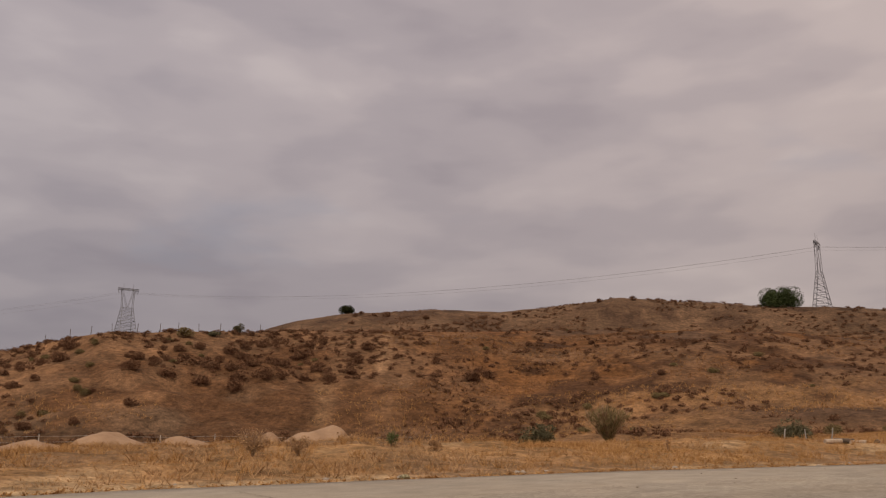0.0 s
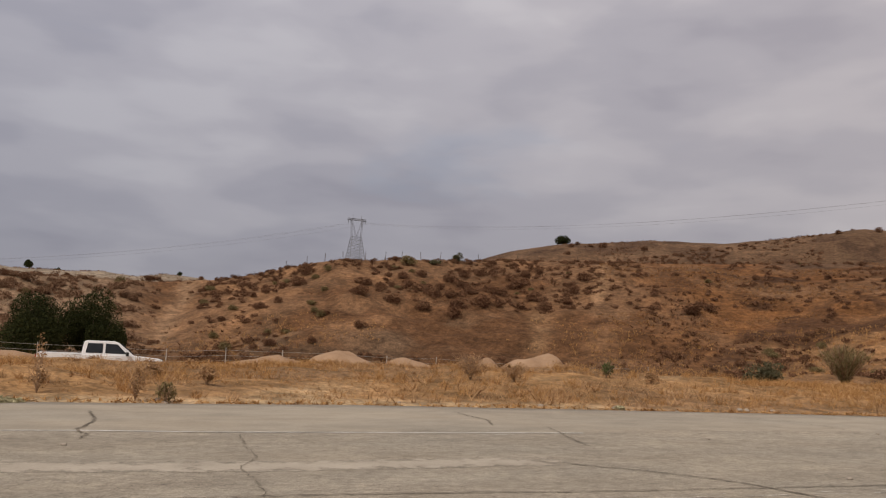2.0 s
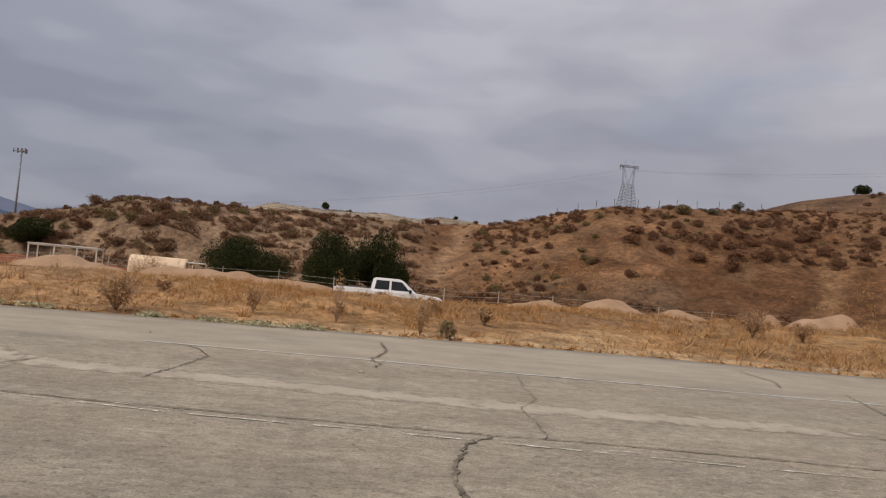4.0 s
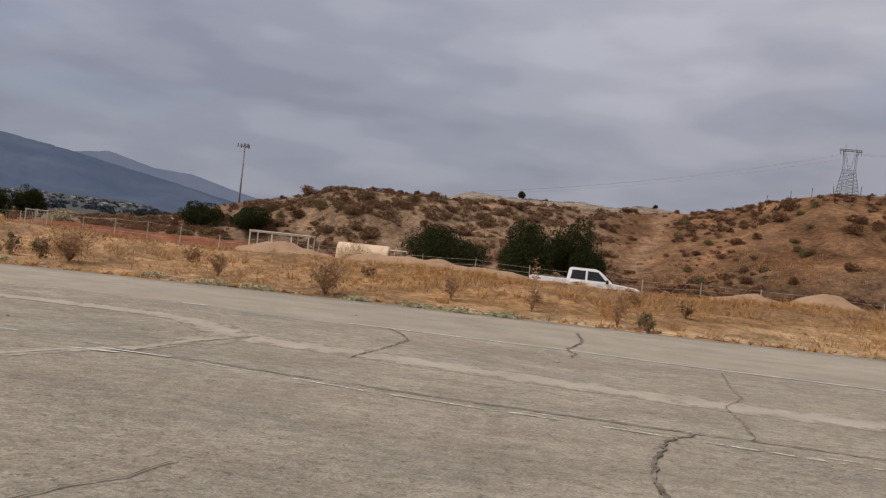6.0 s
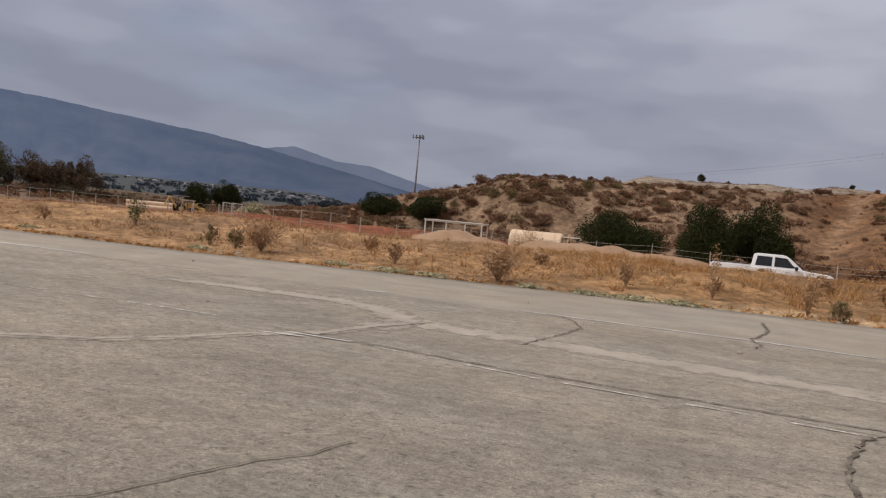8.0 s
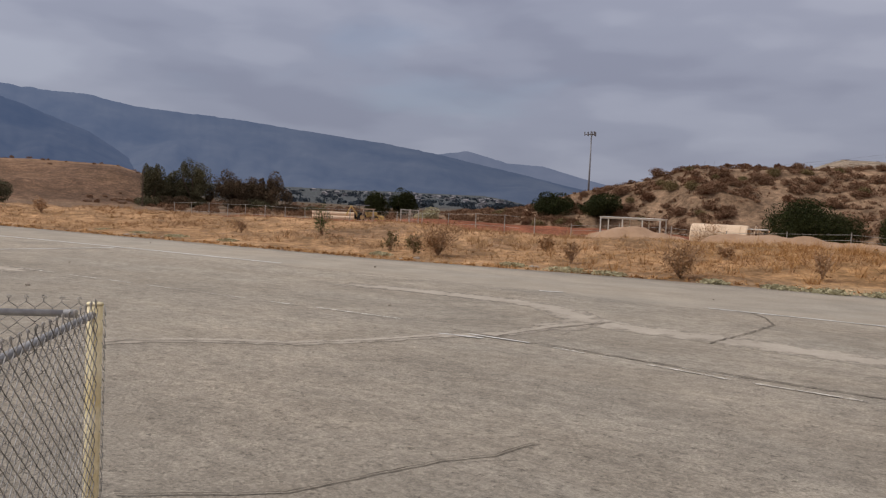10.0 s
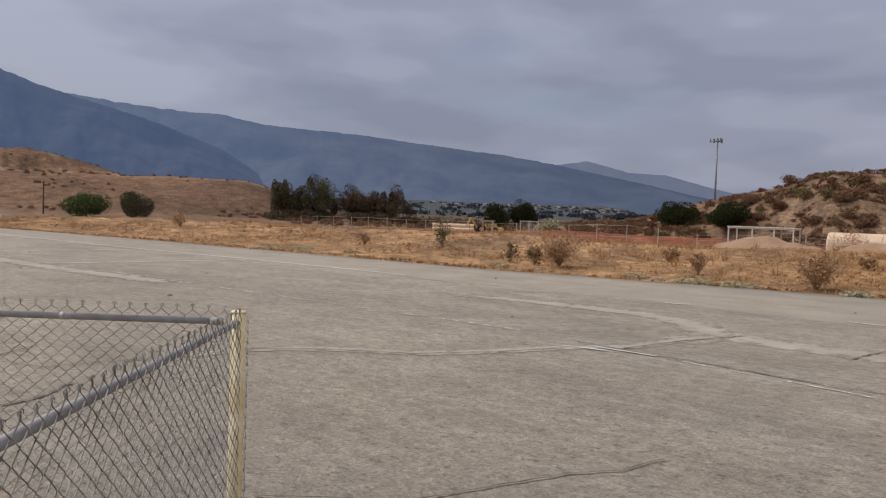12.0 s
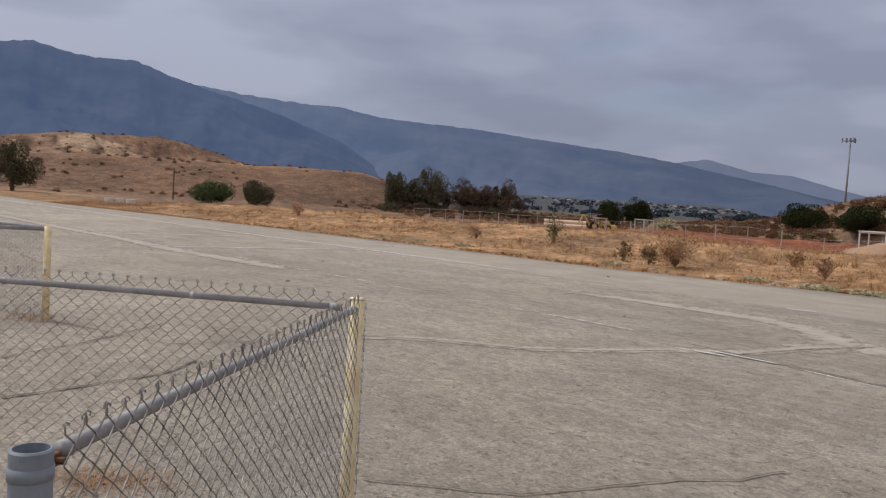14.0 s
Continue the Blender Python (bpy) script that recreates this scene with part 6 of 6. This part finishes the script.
def build_near_fence():
    f = thing("chain_link_fence", "low chain-link fence with cream post and steel rails", "fence")
    z = base_z(-3.3, -0.4)
    top = z + 1.2
    bm = bmesh.new()
    rod(bm, (POST_A.x, POST_A.y, z - 0.1), (POST_A.x, POST_A.y, top), 0.027, n=24)
    rod(bm, (POST_A.x, POST_A.y, top - 0.002), (POST_A.x, POST_A.y, top + 0.006), 0.029, 0.026, n=24)
    part("corner_post", bm, M_YELLOW, f, "cream-painted worn steel post", True)
    bm = bmesh.new()
    open_pipe(bm, PIPE_A.x, PIPE_A.y, z - 0.1, top - 0.01, 0.0305, 0.005)
    part("end_post", bm, M_PIPE, f, "blue-grey painted open pipe post")
    bm = bmesh.new()
    rod(bm, (PIPE_A.x, PIPE_A.y, top - 0.125), (PIPE_A.x, PIPE_A.y, top - 0.12), 0.0252, n=20)
    part("rust_plug", bm, M_RUST, f, "rusty inside of the pipe")
    bm = bmesh.new()
    ring_of(bm, (PIPE_A.x, PIPE_A.y, top - 0.045), 0.0322, 0.02)
    ring_of(bm, (PIPE_A.x, PIPE_A.y, top - 0.09), 0.0315, 0.004)
    part("band_clamp", bm, M_PIPE, f, "blue-grey tension band", True)
    bm = bmesh.new()
    box(bm, (PIPE_A.x - 0.05, PIPE_A.y, top - 0.045), (0.04, 0.016, 0.022), bevel=0.003)
    rod(bm, (PIPE_A.x - 0.055, PIPE_A.y - 0.02, top - 0.045), (PIPE_A.x - 0.055, PIPE_A.y + 0.022, top - 0.045), 0.006, n=8)
    part("clamp_bolt", bm, M_RUST, f, "rusty clamp bolt")
    # rails
    off = Vector((0, 0, top - 0.035))
    a = Vector((PIPE_A.x - 0.07, PIPE_A.y + 0.004, 0)) + off
    b = Vector((POST_A.x + 0.02, POST_A.y - 0.002, 0)) + off
    bm = bmesh.new()
    rod(bm, a, b, 0.0128, n=18)
    rod(bm, a, a.lerp(b, 0.012), 0.015, n=18)
    part("top_rail", bm, M_STEEL, f, "", True)
    c = Vector((POST_A.x - 0.005, POST_A.y - 0.06, 0)) + off
    d = Vector((POST_A.x - 0.28, POST_A.y - 4.2, 0)) + off
    bm = bmesh.new()
    rod(bm, c, d, 0.0122, n=18)
    rod(bm, c, c.lerp(d, 0.01), 0.0145, n=18)
    part("top_rail", bm, M_STEEL, f, "", True)
    for k in range(5):
        bm = bmesh.new()
        p = c.lerp(d, 0.14 + 0.19 * k)
        rod(bm, p, p + (d - c).normalized() * 0.012, 0.0142, n=14)
        part("wire_tie", bm, M_WIRE, f)
    # woven wire
    h = 1.18
    side = 0.026
    v, q = chain_link((POST_A.x + 0.028, POST_A.y + 0.016, z), (PIPE_A.x - 0.04, PIPE_A.y + side, z), h, 0.029, 0.0017, 801)
    tagged(part("woven_wire", mesh_of("woven_wire", v, q, M_WIRE), None, f), kind="stuff")
    v, q = chain_link((POST_A.x - 0.03, POST_A.y - 0.03, z), (d.x - 0.02, d.y, z), h, 0.029, 0.0013, 802)
    tagged(part("woven_wire", mesh_of("woven_wire", v, q, M_WIRE), None, f), kind="stuff")
    # wires wrapped round the corner
    paths = []
    for k in range(30):
        zz = z + 0.05 + k * 0.039
        aa = np.linspace(0.95, 2.7, 6) + (0.2 if k % 2 else 0)
        paths.append(np.stack([POST_A.x + np.cos(aa) * 0.036, POST_A.y + np.sin(aa) * 0.036, zz + 0.02 * np.sin(aa * 3)], 1))
    tagged(part("wrapped_wire", mesh_of("wrapped_wire", *tubes(paths, 0.0017, 4), M_WIRE), None, f), kind="stuff")
    bm = bmesh.new()
    rod(bm, (d.x, d.y, z - 0.1), (d.x, d.y, top), 0.0305, n=20)
    part("line_post", bm, M_YELLOW, f, "cream-painted worn steel post", True)


build_near_fence()


def build_far_panel():
    f = thing("wire_mesh_fence", "second chain-link panel on cream posts farther off", "fence")
    p = Vector((-9.05, -4.9, base_z(-9.05, -4.9)))
    e = Vector((-8.2, -7.0, p.z))
    top = 1.06
    bm = bmesh.new()
    rod(bm, p - Vector((0, 0, 0.1)), p + Vector((0, 0, top)), 0.04, n=16)
    part("post", bm, M_YELLOW, f, "cream-painted steel post", True)
    bm = bmesh.new()
    rod(bm, e - Vector((0, 0, 0.1)), e + Vector((0, 0, top)), 0.04, n=16)
    part("post", bm, M_YELLOW, f, "cream-painted steel post", True)
    up = Vector((0, 0, top - 0.03))
    bm = bmesh.new()
    rod(bm, p + up, e + up, 0.024, n=12)
    part("top_rail", bm, M_STEEL, f, "", True)
    bm = bmesh.new()
    e2 = Vector((-10.6, -7.4, p.z))
    rod(bm, p + up, e2 + up, 0.024, n=12)
    part("top_rail", bm, M_STEEL, f, "", True)
    for q in (e, e2):
        v, fc = chain_link(p, q, 1.0, 0.03, 0.0015, 811)
        tagged(part("woven_wire", mesh_of("woven_wire", v, fc, M_WIRE), None, f), kind="stuff")
    v, fc = blades(np.array([[p.x + 0.2 * math.cos(k) - 0.1, p.y - 0.1 * k * 0.3, p.z] for k in range(16)]), 14, np.full(16, 0.1), 0.012, 0.8, 5)
    stuff("post_weeds", v, fc, M_STRAW, "dry weeds at the foot of the fence post", "weeds")
    g = np.random.default_rng(3)
    pos = np.stack([-4.42 + g.normal(0, 0.09, 150), g.normal(-1.9, 0.2, 150), np.full(150, 0.03)], 1)
    v, fc = blades(pos, 8, np.full(150, 0.04), 0.006, 2.2, 6)
    stuff("fence_weeds", v, fc, M_WEED, "dry brown weeds and litter on the asphalt by the fence", "weeds")


build_far_panel()


# ---- far things ----
def build_pylon(p, top_z, turn, wide=1.1):
    """A lattice tower with a wide bridge on two masts."""
    H = top_z - p.z
    root = thing("pylon", "grey lattice steel power pylon on the ridge", "pylon", Matrix.Translation(p) @ Matrix.Rotation(turn, 4, "Z") @ Matrix.Diagonal((wide, wide, 1, 1)), "power pylons")
    r = 0.15
    waist = 0.5 * H
    for sx in (-1, 1):
        for sy in (-1, 1):
            bm = bmesh.new()
            rod(bm, (sx * 4.6, sy * 4.6, -1), (sx * 2.9, sy * 1.2, waist), r * 1.1, n=5)
            part("leg", bm, M_LATTICE, root)
    bm = bmesh.new()
    n = 7
    for k in range(n):
        t0, t1 = k / n, (k + 1) / n
        w0, w1 = 4.6 - 1.7 * t0, 4.6 - 1.7 * t1
        d0, d1 = 4.6 - 3.4 * t0, 4.6 - 3.4 * t1
        z0, z1 = waist * t0, waist * t1
        for s in (-1, 1):
            rod(bm, (-w1, s * d1, z1), (w1, s * d1, z1), r * 0.6, n=4)
            rod(bm, (s * w1, -d1, z1), (s * w1, d1, z1), r * 0.6, n=4)
            rod(bm, (-w0, s * d0, z0), (w1, s * d1, z1), r * 0.5, n=4)
            rod(bm, (w0, s * d0, z0), (-w1, s * d1, z1), r * 0.5, n=4)
            rod(bm, (s * w0, -d0, z0), (s * w1, d1, z1), r * 0.5, n=4)
    part("bracing", bm, M_LATTICE, root)
    arm = 0.87 * H
    for s in (-1, 1):
        bm = bmesh.new()
        for y in (-0.8, 0.8):
            rod(bm, (s * 2.9, y * 1.4, waist), (s * 3.3, y, arm), r * 0.9, n=5)
            rod(bm, (s * 0.2, y, waist), (s * 3.0, y, arm), r * 0.6, n=4)
        rod(bm, (s * 2.6, 0, arm), (s * 2.6, 0, H), r * 0.8, r * 0.4, n=5)
        part("mast", bm, M_LATTICE, root)
        for x in (s * 5.4, s * 3.9):
            bm = bmesh.new()
            rod(bm, (x, 0, arm), (x * 0.94, 0, arm - 2.2), 0.16, n=6)
            part("insulator", bm, M_LATTICE, root)
    bm = bmesh.new()
    for y in (-0.8, 0.8):
        for z in (arm, arm + 1.2):
            rod(bm, (-5.6, y * (0.4 if z > arm else 1), z), (5.6, y * (0.4 if z > arm else 1), z), r * 0.8, n=4)
        for k in range(14):
            x = -5.6 + k * 0.8
            rod(bm, (x, y, arm), (x + 0.4, y * 0.4, arm + 1.2), r * 0.5, n=4)
            rod(bm, (x + 0.4, y * 0.4, arm + 1.2), (x + 0.8, y, arm), r * 0.5, n=4)
    part("bridge", bm, M_LATTICE, root)
    m = root.matrix_world
    return [m @ Vector((x, 0, z)) for x, z in ((-5.1, arm - 2.2), (0, arm - 1.4), (5.1, arm - 2.2))]


def span(a, b, sag):
    for k, (p, q) in enumerate(zip(a, b)):
        t = np.linspace(0, 1, 60)[:, None]
        s = np.array(p) * (1 - t) + np.array(q) * t
        s[:, 2] -= (4 * sag * t * (1 - t))[:, 0] * (1.0 if k < 3 else 0.85)
        tagged(new("power_line", mesh_of("power_line", *tubes([s], 0.035, 4), M_CABLE)), "thin grey sagging power line between pylons", "cable", "power lines")


_l, _r, _far, _off = at(28.9, 600), at(-17.0, 420), at(60.8, 560), at(-52, 420)
_pl = build_pylon(_l, EYE + 600 * math.tan(radians(8.93)), radians(48), 1.25)
_pr = build_pylon(_r, EYE + 420 * math.tan(radians(11.94)), radians(62), 0.85)
_pf = build_pylon(_far, EYE + 560 * math.tan(radians(3.66)), radians(60))
_po = build_pylon(_off, EYE + 420 * math.tan(radians(9.5)), radians(-60))
span(_pl, _pr, 11.0)
span(_pf, _pl, 8.0)
span(_pr, _po, 5.0)


def build_cell_tower(p, top_z):
    H = top_z - p.z
    t = thing("cell_tower", "tall slim grey cell tower with antenna ring", "tower", Matrix.Translation(p))
    bm = bmesh.new()
    rod(bm, (0, 0, -1), (0, 0, H), 0.32, 0.18, 14)
    part("mast", bm, M_LATTICE, t, "", True)
    bm = bmesh.new()
    for k in range(3):
        a, b = 2.094 * k, 2.094 * (k + 1)
        rod(bm, (2 * math.cos(a), 2 * math.sin(a), H - 0.9), (2 * math.cos(b), 2 * math.sin(b), H - 0.9), 0.09, n=6)
        rod(bm, (0, 0, H - 0.9), (2 * math.cos(a), 2 * math.sin(a), H - 0.9), 0.09, n=6)
    part("platform", bm, M_LATTICE, t)
    for k in range(3):
        for j in (0.0, 0.33, 0.67):
            a, b = 2.094 * k, 2.094 * (k + 1)
            x = 2 * (math.cos(a) * (1 - j) + math.cos(b) * j)
            y = 2 * (math.sin(a) * (1 - j) + math.sin(b) * j)
            bm = bmesh.new()
            box(bm, (x, y, H - 0.75), (0.26, 0.26, 1.2), bevel=0.04)
            part("antenna", bm, M_LATTICE, t)


build_cell_tower(at(68.55, 250), EYE + 250 * math.tan(radians(5.45)))


def build_pole(label, p, h):
    t = thing("utility_pole", label, "pole", Matrix.Translation(p))
    bm = bmesh.new()
    rod(bm, (0, 0, -0.5), (0, 0, h), 0.13, 0.1, 9)
    part("shaft", bm, M_BARK, t)
    bm = bmesh.new()
    box(bm, (0, 0, h - 0.3), (0.9, 0.1, 0.12))
    part("crossarm", bm, M_BARK, t)


build_pole("weathered wooden pole before the cut slope", at(112.4, 150), 5.4)
build_pole("weathered wooden pole beside the grey-green trees", at(98.35, 155), 6.6)


def build_barrels():
    bm = bmesh.new()
    rod(bm, (0, 0, 0), (0, 0, 0.95), 0.42, n=18)
    for z in (0.3, 0.62):
        rod(bm, (0, 0, z), (0, 0, z + 0.05), 0.44, n=18)
    me = finish("barrel", bm, M_PALE)
    for b in (116.2, 115.6, 114.9):
        ob = tagged(new("barrel", me), "pale weathered barrel at the runway's end", "barrel", "barrels at the runway's end")
        ob.location = at(b, 82)


build_barrels()


def build_digger(p, turn):
    """A small backhoe loader."""
    t = thing("backhoe_loader", "yellow backhoe loader with a canopy on red earth", "machine", Matrix.Translation(p) @ Matrix.Rotation(turn, 4, "Z") @ Matrix.Diagonal((0.82, 0.82, 0.82, 1)))
    bm = bmesh.new()
    box(bm, (0.9, 0, 1.15), (1.7, 0.9, 0.7), bevel=0.06)
    box(bm, (-0.5, 0, 0.9), (1.6, 1.1, 0.4), bevel=0.04)
    part("body", bm, M_DIGGER, t)
    bm = bmesh.new()
    box(bm, (-0.5, 0, 2.5), (1.8, 1.5, 0.09), bevel=0.03)
    part("canopy", bm, M_LATTICE, t, "grey canopy roof")
    for x in (-1.2, 0.2):
        for y in (-0.6, 0.6):
            bm = bmesh.new()
            rod(bm, (x, y, 1.0), (x, y, 2.5), 0.045, n=8)
            part("canopy_post", bm, M_BLACK, t)
    for x, r in ((-0.8, 0.68), (1.4, 0.45)):
        for y in (-0.75, 0.75):
            bm = bmesh.new()
            rod(bm, (x, y - 0.2, r), (x, y + 0.2, r), r, n=20)
            wheel = part("wheel", bm, M_BLACK, t, "black tyre")
            bm = bmesh.new()
            s = 0.21 if y > 0 else -0.21
            rod(bm, (x, y, r), (x, y + s, r), r * 0.5, n=14)
            part("hub", bm, M_DIGGER, wheel)
    bm = bmesh.new()
    for y in (-0.5, 0.5):
        rod(bm, (0.6, y, 1.4), (2.6, y, 0.7), 0.09, n=6)
    part("loader_arm", bm, M_DIGGER, t)
    bm = bmesh.new()
    prism(bm, [(2.4, 0.2), (3.2, 0.25), (2.75, 0.5), (2.6, 1.0), (2.45, 1.0)], -1.0, 1.0)
    part("bucket", bm, M_DIGGER, t)
    bm = bmesh.new()
    rod(bm, (-1.3, 0, 1.0), (-2.3, 0, 2.3), 0.13, n=6)
    rod(bm, (-2.3, 0, 2.3), (-3.0, 0, 0.9), 0.11, n=6)
    part("backhoe_arm", bm, M_DIGGER, t)


build_digger(at(83.7, 104), radians(100))


def build_pipe_load(p, turn):
    t = thing("pipe_stack", "long cream pipes stacked on red earth", "pipes", Matrix.Translation(p) @ Matrix.Rotation(turn, 4, "Z"))
    for y, z in ((-0.3, 0.28), (0.3, 0.28), (0, 0.75)):
        bm = bmesh.new()
        rod(bm, (-2.6, y, z), (2.6, y, z), 0.29, n=16)
        part("pipe", bm, M_TAN, t)


build_pipe_load(at(85.9, 104), radians(86))


# leaf colour with the blue-grey haze of the distance painted in
M_FARTREE = rough_mat("hazed_far_leaf", (0.035, 0.046, 0.06), (0.065, 0.077, 0.09), random_by="island", rough=1.0, blend=(0.0, 1.0))


def build_town():
    g = np.random.default_rng(91)
    root = thing("town_house", "small pale house in the far valley town", "house", group="houses of the valley town")
    bm = bmesh.new()
    box(bm, (0, 0, 2.0), (10, 8, 4.4))
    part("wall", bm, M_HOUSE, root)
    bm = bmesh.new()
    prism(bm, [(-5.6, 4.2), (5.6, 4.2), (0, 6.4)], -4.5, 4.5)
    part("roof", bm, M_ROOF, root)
    for k in range(70):
        b, d = g.uniform(74, 97), 640 + 900 * g.uniform(0, 1) ** 0.8
        m = Matrix.Translation(at(b, d)) @ Matrix.Rotation(g.uniform(0, 3.1), 4, "Z")
        if k == 0:
            root.matrix_world = m
        else:
            copy_thing(root, m @ Matrix.Scale(float(g.uniform(0.5, 0.75)), 4))
    pos = []
    b, d = g.uniform(72, 99, 400), 420 + 1300 * g.uniform(0, 1, 400)
    for k in range(400):
        pos.append(at(b[k], d[k]))
    vs, fs, n0 = [], [], 0
    for k, p in enumerate(pos):
        r = g.uniform(2, 5)
        v, f = foliage(60, (r * 1.3, r * 1.3, r * 0.8), 1.6, 6, 900 + k)
        vs.append(v + np.array(p))
        fs.append(f + n0)
        n0 += len(v)
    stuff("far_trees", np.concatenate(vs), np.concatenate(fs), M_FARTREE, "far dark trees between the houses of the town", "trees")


build_town()
